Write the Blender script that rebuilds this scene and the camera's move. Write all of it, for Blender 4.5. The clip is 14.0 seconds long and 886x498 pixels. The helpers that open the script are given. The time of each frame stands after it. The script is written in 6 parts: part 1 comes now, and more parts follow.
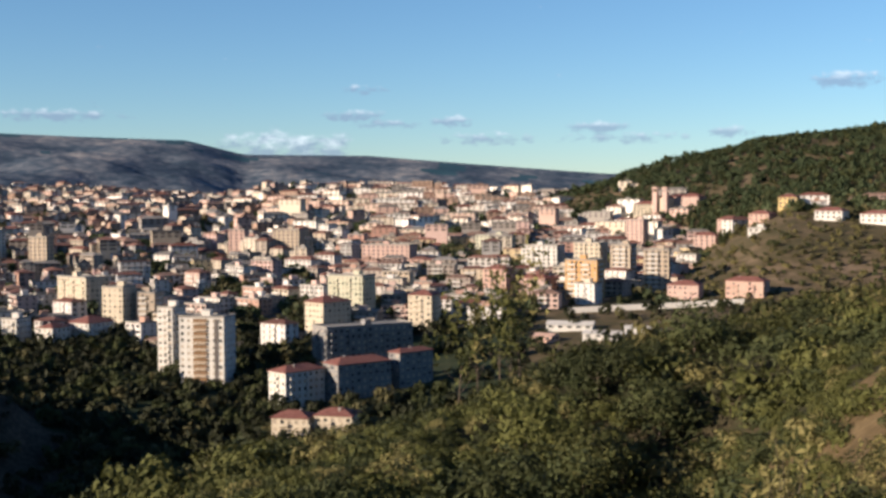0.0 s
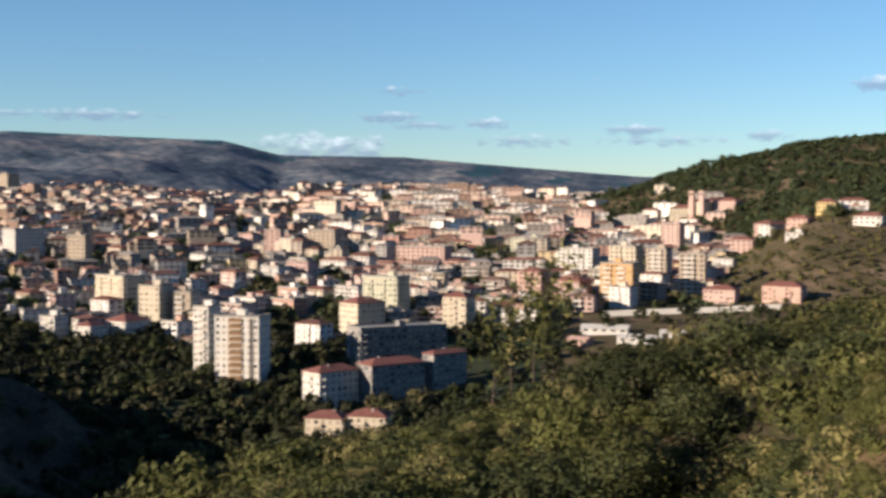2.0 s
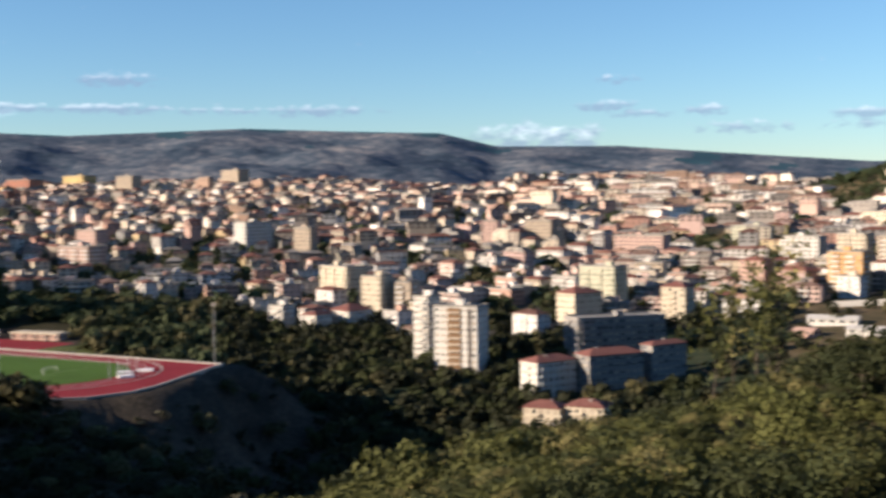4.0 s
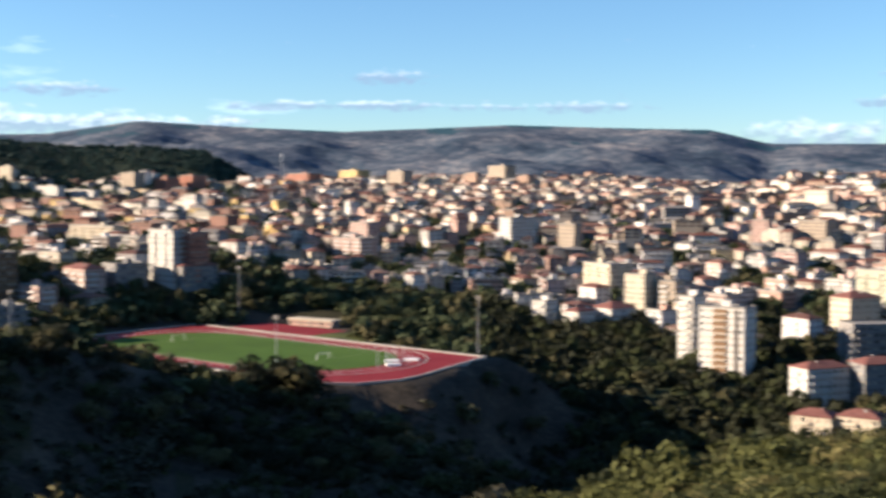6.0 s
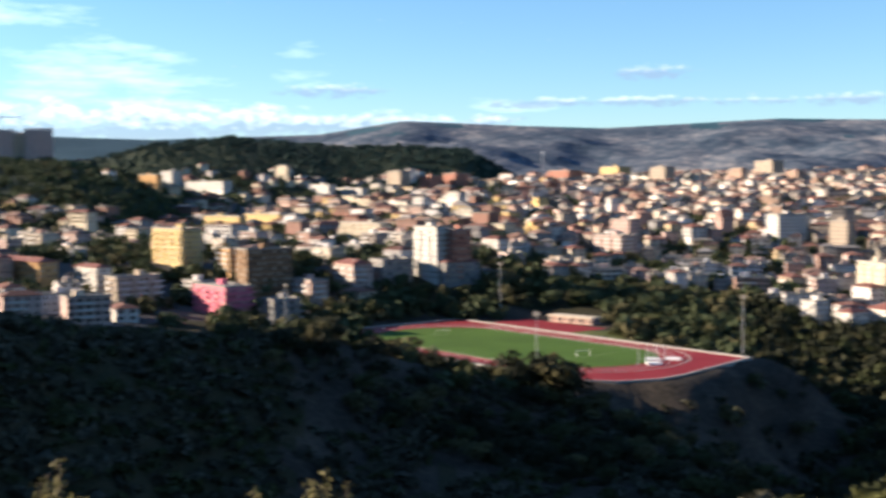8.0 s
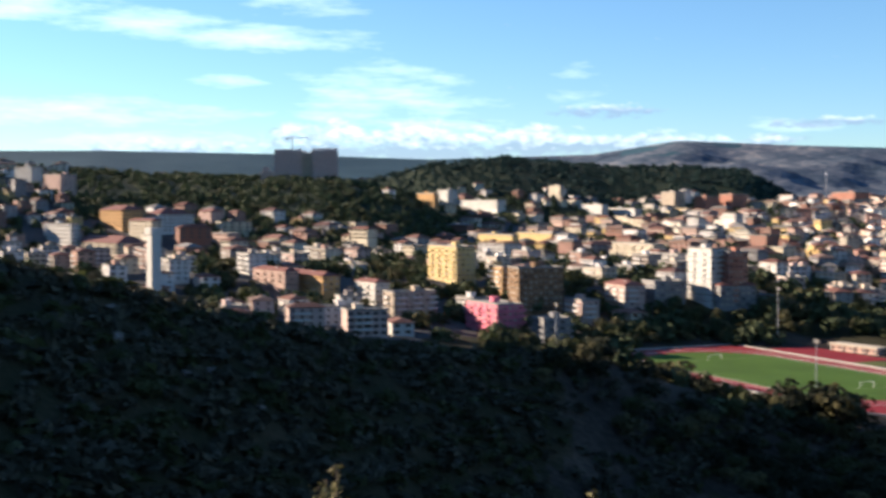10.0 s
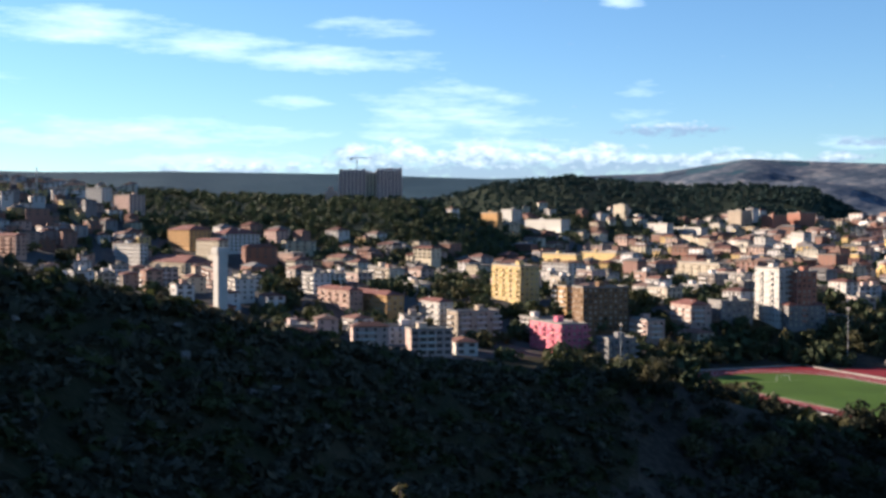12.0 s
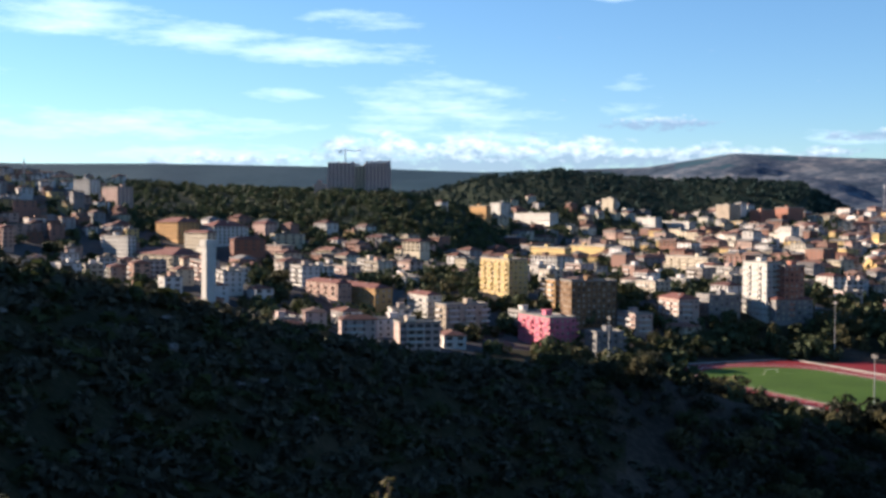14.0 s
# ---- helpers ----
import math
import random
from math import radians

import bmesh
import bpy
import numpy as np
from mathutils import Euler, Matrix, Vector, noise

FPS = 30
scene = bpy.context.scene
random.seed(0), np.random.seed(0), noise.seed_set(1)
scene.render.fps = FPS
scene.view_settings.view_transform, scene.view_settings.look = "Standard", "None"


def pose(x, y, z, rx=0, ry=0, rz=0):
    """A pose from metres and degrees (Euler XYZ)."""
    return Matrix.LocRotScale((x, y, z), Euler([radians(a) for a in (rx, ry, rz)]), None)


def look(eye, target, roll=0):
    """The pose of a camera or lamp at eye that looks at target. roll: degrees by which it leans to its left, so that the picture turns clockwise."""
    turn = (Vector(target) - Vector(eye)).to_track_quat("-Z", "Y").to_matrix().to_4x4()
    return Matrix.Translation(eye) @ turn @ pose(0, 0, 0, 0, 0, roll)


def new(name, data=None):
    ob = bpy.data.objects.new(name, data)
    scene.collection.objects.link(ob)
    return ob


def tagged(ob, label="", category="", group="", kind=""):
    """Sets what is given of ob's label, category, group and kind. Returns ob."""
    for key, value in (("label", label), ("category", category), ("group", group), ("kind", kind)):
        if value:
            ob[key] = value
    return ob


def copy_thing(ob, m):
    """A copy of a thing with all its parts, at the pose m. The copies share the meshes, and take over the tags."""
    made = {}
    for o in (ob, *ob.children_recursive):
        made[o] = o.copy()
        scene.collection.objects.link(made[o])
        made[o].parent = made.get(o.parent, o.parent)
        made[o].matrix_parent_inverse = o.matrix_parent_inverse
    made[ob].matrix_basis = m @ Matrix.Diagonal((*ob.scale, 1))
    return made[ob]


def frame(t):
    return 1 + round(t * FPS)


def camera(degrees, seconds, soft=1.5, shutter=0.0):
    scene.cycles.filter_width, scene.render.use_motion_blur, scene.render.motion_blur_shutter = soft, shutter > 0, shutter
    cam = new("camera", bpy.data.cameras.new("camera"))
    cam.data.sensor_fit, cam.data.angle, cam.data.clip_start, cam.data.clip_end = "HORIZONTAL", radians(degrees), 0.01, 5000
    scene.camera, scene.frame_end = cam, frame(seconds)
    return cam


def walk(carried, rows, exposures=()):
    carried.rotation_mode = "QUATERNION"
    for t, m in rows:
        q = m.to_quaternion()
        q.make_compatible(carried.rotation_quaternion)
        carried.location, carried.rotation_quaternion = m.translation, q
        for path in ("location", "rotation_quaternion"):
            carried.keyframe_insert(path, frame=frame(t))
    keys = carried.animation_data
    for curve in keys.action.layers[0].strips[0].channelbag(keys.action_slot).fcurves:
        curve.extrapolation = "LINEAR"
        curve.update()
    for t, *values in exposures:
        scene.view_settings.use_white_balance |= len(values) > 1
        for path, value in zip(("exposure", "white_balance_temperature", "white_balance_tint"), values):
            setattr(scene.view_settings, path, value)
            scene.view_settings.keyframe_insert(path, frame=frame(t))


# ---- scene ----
# The camera stands on a knoll above the town and turns to the left.
EYE = 100.0
cam = camera(40.0, 14.0, soft=3.1, shutter=1.0)
# seconds, bearing to the left, pitch, roll
ROWS = [
    (0.0, -0.27, -2.37, 0.28),
    (0.5, -0.44, -2.26, 0.11),
    (1.0, -0.13, -2.19, 0.14),
    (1.5, 0.25, -2.20, -0.08),
    (2.0, 1.39, -2.28, -0.19),
    (2.5, 3.40, -2.30, -0.20),
    (2.7, 4.41, -2.27, -0.07),
    (4.8, 16.10, -2.90, 0.19),
    (5.0, 17.27, -2.78, -0.09),
    (5.5, 20.53, -2.76, 0.05),
    (6.0, 23.96, -2.80, -0.02),
    (6.5, 27.13, -2.83, 0.15),
    (7.0, 30.06, -2.90, 0.20),
    (7.5, 32.76, -2.89, 0.38),
    (8.0, 36.17, -2.91, 0.35),
    (8.5, 39.57, -2.85, 0.18),
    (9.0, 43.12, -2.67, 0.11),
    (9.2, 44.57, -2.55, 0.10),
    (11.3, 51.93, -1.18, -0.32),
    (11.5, 51.97, -1.10, -0.13),
    (12.0, 51.94, -1.06, -0.13),
    (12.5, 51.90, -1.06, -0.13),
    (13.0, 51.77, -1.13, -0.22),
    (13.5, 51.58, -1.26, -0.36),
    (14.0, 51.41, -1.38, -0.33),
]
EXPOSURES = [(0.0, 1.28, 5950, 7), (2.5, 1.33, 5950, 7), (5.0, 1.6, 5950, 7), (7.5, 1.9, 5950, 7), (9.0, 1.9, 5950, 7), (11.5, 1.66, 5850, 9), (14.0, 1.66, 5850, 9)]
walk(cam, [(t, pose(0, 0, EYE, 90 + p, r, b)) for t, b, p, r in ROWS], EXPOSURES)

# ---- sky, clouds and sun ----
SUN_BEARING, SUN_HEIGHT = 115.0, 16.0
SKY_TURN = -SUN_BEARING
world = bpy.data.worlds.new("sky")
scene.world = world
world.use_nodes = True
wt = world.node_tree
wt.nodes.clear()


def wn(kind, **values):
    n = wt.nodes.new(kind)
    for k, v in values.items():
        n.inputs[k.replace("_", " ")].default_value = v
    return n


def wmath(op, a, b=None, c=None, clamp=False):
    n = wt.nodes.new("ShaderNodeMath")
    n.operation, n.use_clamp = op, clamp
    for i, v in enumerate((a, b, c)):
        if v is None:
            continue
        if isinstance(v, (int, float)):
            n.inputs[i].default_value = v
        else:
            wt.links.new(v, n.inputs[i])
    return n.outputs[0]


sky = wt.nodes.new("ShaderNodeTexSky")
sky.sky_type, sky.sun_disc = "NISHITA", False
sky.sun_elevation, sky.sun_rotation = radians(SUN_HEIGHT), radians(SKY_TURN)
sky.altitude, sky.air_density, sky.dust_density, sky.ozone_density = 500, 1.0, 0.0, 4.0
coords = wt.nodes.new("ShaderNodeTexCoord")
split = wt.nodes.new("ShaderNodeSeparateXYZ")
wt.links.new(coords.outputs["Generated"], split.inputs[0])
dx, dy, dz = split.outputs
bearing = wmath("MULTIPLY", wmath("ARCTAN2", wmath("MULTIPLY", dx, -1.0), dy), 57.29578)
height = wmath("MULTIPLY", wmath("ARCSINE", dz), 57.29578)
plane = wt.nodes.new("ShaderNodeCombineXYZ")
wt.links.new(bearing, plane.inputs[0])
wt.links.new(height, plane.inputs[1])


def cloud_noise(sx, sy, detail):
    m = wt.nodes.new("ShaderNodeMapping")
    m.inputs["Scale"].default_value = (sx, sy, 1.0)
    wt.links.new(plane.outputs[0], m.inputs[0])
    n = wn("ShaderNodeTexNoise", Scale=1.0, Detail=detail, Roughness=0.62)
    wt.links.new(m.outputs[0], n.inputs["Vector"])
    return n.outputs["Fac"]


puffs = cloud_noise(1.5, 2.6, 8.0)
wisps = cloud_noise(0.30, 1.5, 9.0)
# bearing, height, half width, half height, density; all in degrees
SMALL = [
    (3.4, 5.1, 1.0, 0.22, 0.92), (3.9, 3.9, 1.5, 0.26, 1.02), (2.4, 3.5, 1.6, 0.26, 0.92), (-0.7, 3.6, 1.0, 0.3, 1.02),
    (-2.3, 2.8, 2.2, 0.3, 0.92), (17.4, 3.8, 2.9, 0.3, 1.02), (-7.5, 3.3, 1.4, 0.28, 1.12),
    (-8.6, 2.8, 2.9, 0.28, 0.82), (-18.6, 5.2, 1.5, 0.4, 1.12), (-13.4, 3.0, 1.0, 0.3, 1.02), (26.4, 5.2, 1.9, 0.38, 1.0),
    (31.2, 3.9, 3.0, 0.26, 1.05), (26.9, 3.9, 3.0, 0.26, 1.05), (41.3, 4.5, 2.4, 0.36, 1.0), (22.0, 3.8, 2.2, 0.2, 0.9)]
BANK = [(7.2, 2.4, 3.2, 0.7, 1.12), (54.5, 2.9, 3.0, 1.0, 1.25), (50.0, 2.9, 3.6, 1.05, 1.25), (44.8, 2.9, 3.4, 0.85, 1.2), (39.5, 2.9, 3.6, 0.6, 1.1),
        (61.5, 2.6, 3.6, 0.45, 1.1), (35.0, 3.0, 2.6, 0.4, 1.0)]
CIRRUS = [
    (62.0, 2.9, 4.5, 0.6, 0.9), (52.0, 5.3, 4.0, 1.4, 1.0), (50.5, 4.3, 4.5, 1.0, 0.9), (57.0, 7.7, 4.6, 0.6, 1.15), (63.0, 8.3, 4.0, 0.65, 1.1), (68.5, 8.9, 4.5, 0.8, 1.15),
    (55.3, 9.3, 2.8, 0.7, 0.85), (58.9, 5.8, 2.0, 0.35, 0.9), (66.0, 4.2, 7.5, 0.7, 1.0), (43.6, 10.4, 1.0, 0.4, 1.1),
    (42.5, 5.6, 1.6, 1.2, 0.7), (33.0, 3.8, 2.2, 0.35, 0.8), (80.0, 7.0, 8.0, 1.6, 0.9)]


def cloud_field(rows, grain, lift, gain=2.0):
    total, tops = None, None
    for b, h, w, k, dense in rows:
        u = wmath("MULTIPLY", wmath("SUBTRACT", bearing, b), 1.0 / w)
        v = wmath("MULTIPLY", wmath("SUBTRACT", height, h), 1.0 / k)
        d = wmath("ADD", wmath("MULTIPLY", u, u), wmath("MULTIPLY", v, v))
        m = wmath("MULTIPLY", wmath("SUBTRACT", 1.0, wmath("MULTIPLY", d, 0.45), clamp=True), dense)
        top = wmath("MULTIPLY", m, v)
        total = m if total is None else wmath("MAXIMUM", total, m)
        tops = top if tops is None else wmath("ADD", tops, top)
    cover = wmath("ADD", wmath("MULTIPLY", grain, lift), wmath("SUBTRACT", total, lift * 0.5 + 0.52))
    return wmath("MULTIPLY", cover, gain, clamp=True), tops


low_cover, low_tops = cloud_field(SMALL, puffs, 2.7)
bank_cover, bank_tops = cloud_field(BANK, cloud_noise(0.75, 1.5, 8.0), 3.2, 1.9)
high_cover, _ = cloud_field(CIRRUS, wisps, 2.4, 1.1)
CLOUD_LIGHT, CLOUD_DARK, CIRRUS_LIGHT = (8.2, 8.3, 8.6), (2.3, 2.8, 3.9), (7.6, 8.6, 9.2)


def wmix(fac, a, b):
    n = wt.nodes.new("ShaderNodeMix")
    n.data_type = "RGBA"
    wt.links.new(fac, n.inputs[0])
    for i, v in ((6, a), (7, b)):
        if isinstance(v, tuple):
            n.inputs[i].default_value = (*v, 1.0)
        else:
            wt.links.new(v, n.inputs[i])
    return n.outputs[2]


tint = wmix(wmath("ADD", wmath("MULTIPLY", low_tops, 1.2), wmath("MULTIPLY_ADD", puffs, 1.8, -1.0), clamp=True), CLOUD_DARK, CLOUD_LIGHT)
bank_tint = wmix(wmath("ADD", wmath("MULTIPLY", bank_tops, 0.9), wmath("MULTIPLY_ADD", puffs, 3.4, -1.55), clamp=True), CLOUD_DARK, CLOUD_LIGHT)
seen = wmix(wmath("MULTIPLY", high_cover, 0.62), sky.outputs[0], CIRRUS_LIGHT)
seen = wmix(wmath("MULTIPLY", bank_cover, 0.62), seen, bank_tint)
seen = wmix(wmath("MULTIPLY", low_cover, 0.6), seen, tint)
SKY_STRENGTH = 0.055
back = wn("ShaderNodeBackground", Strength=SKY_STRENGTH)
wt.links.new(seen, back.inputs[0])
wt.links.new(back.outputs[0], wt.nodes.new("ShaderNodeOutputWorld").inputs[0])

sun_data = bpy.data.lights.new("sun", "SUN")
sun_data.energy, sun_data.angle, sun_data.color = 5.0, radians(0.5), (1.0, 0.76, 0.55)
sun = new("sun", sun_data)
sb, sh = radians(SUN_BEARING), radians(SUN_HEIGHT)
SUN_WAY = Vector((-math.sin(sb) * math.cos(sh), math.cos(sb) * math.cos(sh), math.sin(sh)))
sun.matrix_world = look(Vector((0, 0, 300)) + SUN_WAY * 100, (0, 0, 300))

# ---- materials ----


def material(name, colours, scale=1.0, rough=0.85, bump=0.0, bump_scale=None, per_object=0.0, per_island=None, metal=0.0, fine=6.0, stretch=(1, 1, 1)):
    """A node material: colours mixed by noise at two scales, with relief; per_object shifts brightness from copy to copy."""
    m = bpy.data.materials.new(name)
    m.use_nodes = True
    t = m.node_tree
    bsdf = t.nodes["Principled BSDF"]
    pos = t.nodes.new("ShaderNodeNewGeometry")
    mapping = t.nodes.new("ShaderNodeMapping")
    mapping.inputs["Scale"].default_value = stretch
    t.links.new(pos.outputs["Position"], mapping.inputs[0])

    def grain(s, detail):
        n = t.nodes.new("ShaderNodeTexNoise")
        n.inputs["Scale"].default_value, n.inputs["Detail"].default_value = s, detail
        t.links.new(mapping.outputs[0], n.inputs["Vector"])
        return n.outputs["Fac"]

    big, small = grain(scale, 5.0), grain(scale * fine, 4.0)
    mixer = t.nodes.new("ShaderNodeMath")
    mixer.operation = "MULTIPLY_ADD"
    t.links.new(small, mixer.inputs[0])
    mixer.inputs[1].default_value = 0.5
    half = t.nodes.new("ShaderNodeMath")
    half.operation = "MULTIPLY"
    half.inputs[1].default_value = 0.5
    t.links.new(big, half.inputs[0])
    t.links.new(half.outputs[0], mixer.inputs[2])
    value = mixer.outputs[0]
    if per_island is not None:
        rnd = pos.outputs["Random Per Island"]
        if per_island == "object":
            info = t.nodes.new("ShaderNodeObjectInfo")
            rnd = info.outputs["Random"]
        picker = t.nodes.new("ShaderNodeValToRGB")
        picker.color_ramp.interpolation = "CONSTANT"
        base_list = colours
        els = picker.color_ramp.elements
        while len(els) < len(base_list):
            els.new(0.5)
        for i, c in enumerate(base_list):
            els[i].position, els[i].color = i / len(base_list), (*c, 1.0)
        t.links.new(rnd, picker.inputs[0])
        dirt = t.nodes.new("ShaderNodeMapRange")
        dirt.inputs["From Min"].default_value, dirt.inputs["From Max"].default_value = 0.3, 0.7
        dirt.inputs["To Min"].default_value, dirt.inputs["To Max"].default_value = 0.72, 1.12
        t.links.new(value, dirt.inputs[0])
        mul = t.nodes.new("ShaderNodeMix")
        mul.data_type, mul.blend_type = "RGBA", "MULTIPLY"
        mul.inputs[0].default_value = 1.0
        t.links.new(picker.outputs[0], mul.inputs[6])
        t.links.new(dirt.outputs[0], mul.inputs[7])
        colour = mul.outputs[2]
    else:
        ramp = t.nodes.new("ShaderNodeValToRGB")
        els = ramp.color_ramp.elements
        while len(els) < len(colours):
            els.new(0.5)
        for i, c in enumerate(colours):
            els[i].position = 0.33 + 0.34 * i / max(1, len(colours) - 1)
            els[i].color = (*c, 1.0)
        t.links.new(value, ramp.inputs[0])
        colour = ramp.outputs[0]
    if per_object:
        info = t.nodes.new("ShaderNodeObjectInfo")
        span = t.nodes.new("ShaderNodeMapRange")
        span.inputs["To Min"].default_value, span.inputs["To Max"].default_value = 1 - per_object, 1 + per_object
        t.links.new(info.outputs["Random"], span.inputs[0])
        mul = t.nodes.new("ShaderNodeMix")
        mul.data_type, mul.blend_type = "RGBA", "MULTIPLY"
        mul.inputs[0].default_value = 1.0
        t.links.new(colour, mul.inputs[6])
        t.links.new(span.outputs[0], mul.inputs[7])
        colour = mul.outputs[2]
    t.links.new(colour, bsdf.inputs["Base Color"])
    bsdf.inputs["Roughness"].default_value, bsdf.inputs["Metallic"].default_value = rough, metal
    if rough > 0.7:
        bsdf.inputs["Specular IOR Level"].default_value = 0.08 if rough > 0.92 else 0.15
    if bump:
        b = t.nodes.new("ShaderNodeBump")
        b.inputs["Strength"].default_value, b.inputs["Distance"].default_value = 0.6, bump
        t.links.new(grain(bump_scale or scale * fine, 5.0), b.inputs["Height"])
        t.links.new(b.outputs[0], bsdf.inputs["Normal"])
    return m


def leafy(name, dark, light, thin=0.25, scale=0.5):
    m = material(name, [dark, light], scale, 0.75, per_object=0.3)
    t = m.node_tree
    bsdf = t.nodes["Principled BSDF"]
    pos = [n for n in t.nodes if n.type == "NEW_GEOMETRY"][0]
    span = t.nodes.new("ShaderNodeMapRange")
    span.inputs["To Min"].default_value, span.inputs["To Max"].default_value = 0.74, 1.26
    t.links.new(pos.outputs["Random Per Island"], span.inputs[0])
    mul = t.nodes.new("ShaderNodeMix")
    mul.data_type, mul.blend_type = "RGBA", "MULTIPLY"
    mul.inputs[0].default_value = 1.0
    t.links.new(bsdf.inputs["Base Color"].links[0].from_socket, mul.inputs[6])
    t.links.new(span.outputs[0], mul.inputs[7])
    t.links.new(mul.outputs[2], bsdf.inputs["Base Color"])
    glow = t.nodes.new("ShaderNodeBsdfTranslucent")
    t.links.new(mul.outputs[2], glow.inputs[0])
    mix = t.nodes.new("ShaderNodeMixShader")
    mix.inputs[0].default_value = thin
    t.links.new(bsdf.outputs[0], mix.inputs[1])
    t.links.new(glow.outputs[0], mix.inputs[2])
    t.links.new(mix.outputs[0], t.nodes["Material Output"].inputs[0])
    return m


SCRUB = material("scrub_ground", [(0.016, 0.019, 0.009), (0.027, 0.027, 0.014), (0.054, 0.043, 0.026)], 0.06, 0.95, 0.3, 1.2, fine=12)
BARE = material("bare_earth", [(0.016, 0.015, 0.012), (0.036, 0.031, 0.025), (0.078, 0.062, 0.046)], 0.06, 0.95, 0.5, 0.7, fine=9)
STREET = material("street_asphalt", [(0.032, 0.032, 0.034), (0.056, 0.054, 0.053), (0.088, 0.080, 0.072)], 0.03, 0.9, 0.05, 2.0, fine=8)
# far range: distance haze is mixed into these slate-blue base colours
MOUNTAIN_HAZED = material("hazed_mountain_scrub", [(0.018, 0.033, 0.054), (0.045, 0.066, 0.096), (0.105, 0.120, 0.145), (0.25, 0.24, 0.235)], 0.0045, 0.95, 4.0, 0.05, fine=7)
FAR_FOREST_HAZED = material("hazed_far_forest", [(0.022, 0.058, 0.082), (0.034, 0.074, 0.100)], 0.006, 0.95, 3.0, 0.06, fine=8)
FOREST_FLOOR = material("forest_floor", [(0.014, 0.024, 0.013), (0.022, 0.032, 0.018), (0.038, 0.042, 0.024)], 0.02, 0.95, 0.8, 0.3, fine=8)
LAWN = material("rough_lawn", [(0.05, 0.06, 0.018), (0.08, 0.095, 0.03), (0.12, 0.125, 0.05)], 0.05, 0.95, 0.1, 2.0, fine=12)
DRY_GRASS = material("dry_grass", [(0.052, 0.040, 0.020), (0.092, 0.066, 0.034), (0.14, 0.104, 0.056)], 0.5, 0.95, 0.1, 6.0, fine=9)
HILL_SCRUB = material("hill_scrub", [(0.036, 0.036, 0.018), (0.074, 0.060, 0.034), (0.150, 0.112, 0.076)], 0.02, 0.95, 1.0, 0.2, fine=5)
PLASTER = {
    "white": [(0.396, 0.383, 0.358), (0.498, 0.486, 0.454)], "cream": [(0.377, 0.329, 0.252), (0.452, 0.404, 0.318)], "pink": [(0.362, 0.250, 0.219), (0.425, 0.313, 0.271)],
    "rose": [(0.46, 0.115, 0.17), (0.51, 0.165, 0.22)], "tan": [(0.294, 0.243, 0.186), (0.356, 0.300, 0.238)], "ochre": [(0.38, 0.225, 0.095), (0.44, 0.28, 0.13)],
    "yellow": [(0.44, 0.325, 0.135), (0.49, 0.38, 0.185)], "salmon": [(0.35, 0.235, 0.19), (0.40, 0.28, 0.235)], "green": [(0.319, 0.319, 0.243), (0.383, 0.383, 0.300)],
    # grey and brown are lowered to put shade into dim house fronts
    "rust": [(0.27, 0.12, 0.085), (0.33, 0.16, 0.115)], "brown": [(0.13, 0.08, 0.045), (0.18, 0.115, 0.065)], "grey": [(0.150, 0.148, 0.150), (0.195, 0.192, 0.190)]}
WALLS = {k: material("plaster_" + k, v, 0.25, 0.88, 0.02, 3.0) for k, v in PLASTER.items()}
MIXED_WALL = material("plaster_mixed", [(0.53, 0.51, 0.48), (0.44, 0.37, 0.28), (0.44, 0.33, 0.29), (0.55, 0.53, 0.51), (0.48, 0.42, 0.34), (0.37, 0.24, 0.19), (0.53, 0.50, 0.48), (0.30, 0.26, 0.23), (0.48, 0.37, 0.33), (0.51, 0.48, 0.44)],
                      0.25, 0.88, 0.02, 3.0, per_island="object")
MIXED_ROOF = material("roof_tiles_mixed", [(0.135, 0.062, 0.048), (0.165, 0.085, 0.065), (0.115, 0.06, 0.05), (0.16, 0.105, 0.085)], 0.6, 0.85, 0.06, 3.0, per_island="object")
TILES = material("terracotta_tiles", [(0.115, 0.05, 0.042), (0.16, 0.07, 0.058), (0.21, 0.105, 0.085)], 0.5, 0.85, 0.06, 3.0)
DIM_GLASS = material("shuttered_windows", [(0.035, 0.032, 0.032), (0.085, 0.072, 0.066)], 0.9, 0.45)
FLAT = material("roof_screed", [(0.151, 0.141, 0.131), (0.212, 0.202, 0.186), (0.252, 0.237, 0.217)], 0.3, 0.9, 0.03, 2.0)
GLASS = material("window_glass", [(0.02, 0.025, 0.03), (0.05, 0.055, 0.06)], 0.7, 0.15)
SHUTTER = material("roller_shutter", [(0.184, 0.149, 0.115), (0.391, 0.345, 0.276)], 0.5, 0.7)
CONCRETE = material("concrete", [(0.230, 0.222, 0.209), (0.310, 0.297, 0.276), (0.372, 0.351, 0.324)], 0.3, 0.9, 0.03, 2.0)
HOSPITAL_WALL = material("brown_brick_cladding", [(0.33, 0.24, 0.225), (0.39, 0.29, 0.27)], 0.1, 0.85, 0.05, 1.0)
METAL = material("galvanised_steel", [(0.30, 0.31, 0.32), (0.42, 0.43, 0.44)], 0.8, 0.5, metal=0.7)
GRASS = material("sports_turf", [(0.035, 0.074, 0.006), (0.046, 0.095, 0.008), (0.058, 0.112, 0.013)], 0.05, 0.9, 0.04, 3.0, fine=20)
TRACK = material("red_running_surface", [(0.145, 0.009, 0.014), (0.18, 0.013, 0.020), (0.215, 0.024, 0.030)], 0.08, 0.85, 0.02, 4.0, fine=12)
WHITE_PAINT = material("white_paint", [(0.70, 0.70, 0.68), (0.80, 0.80, 0.78)], 1.0, 0.6)
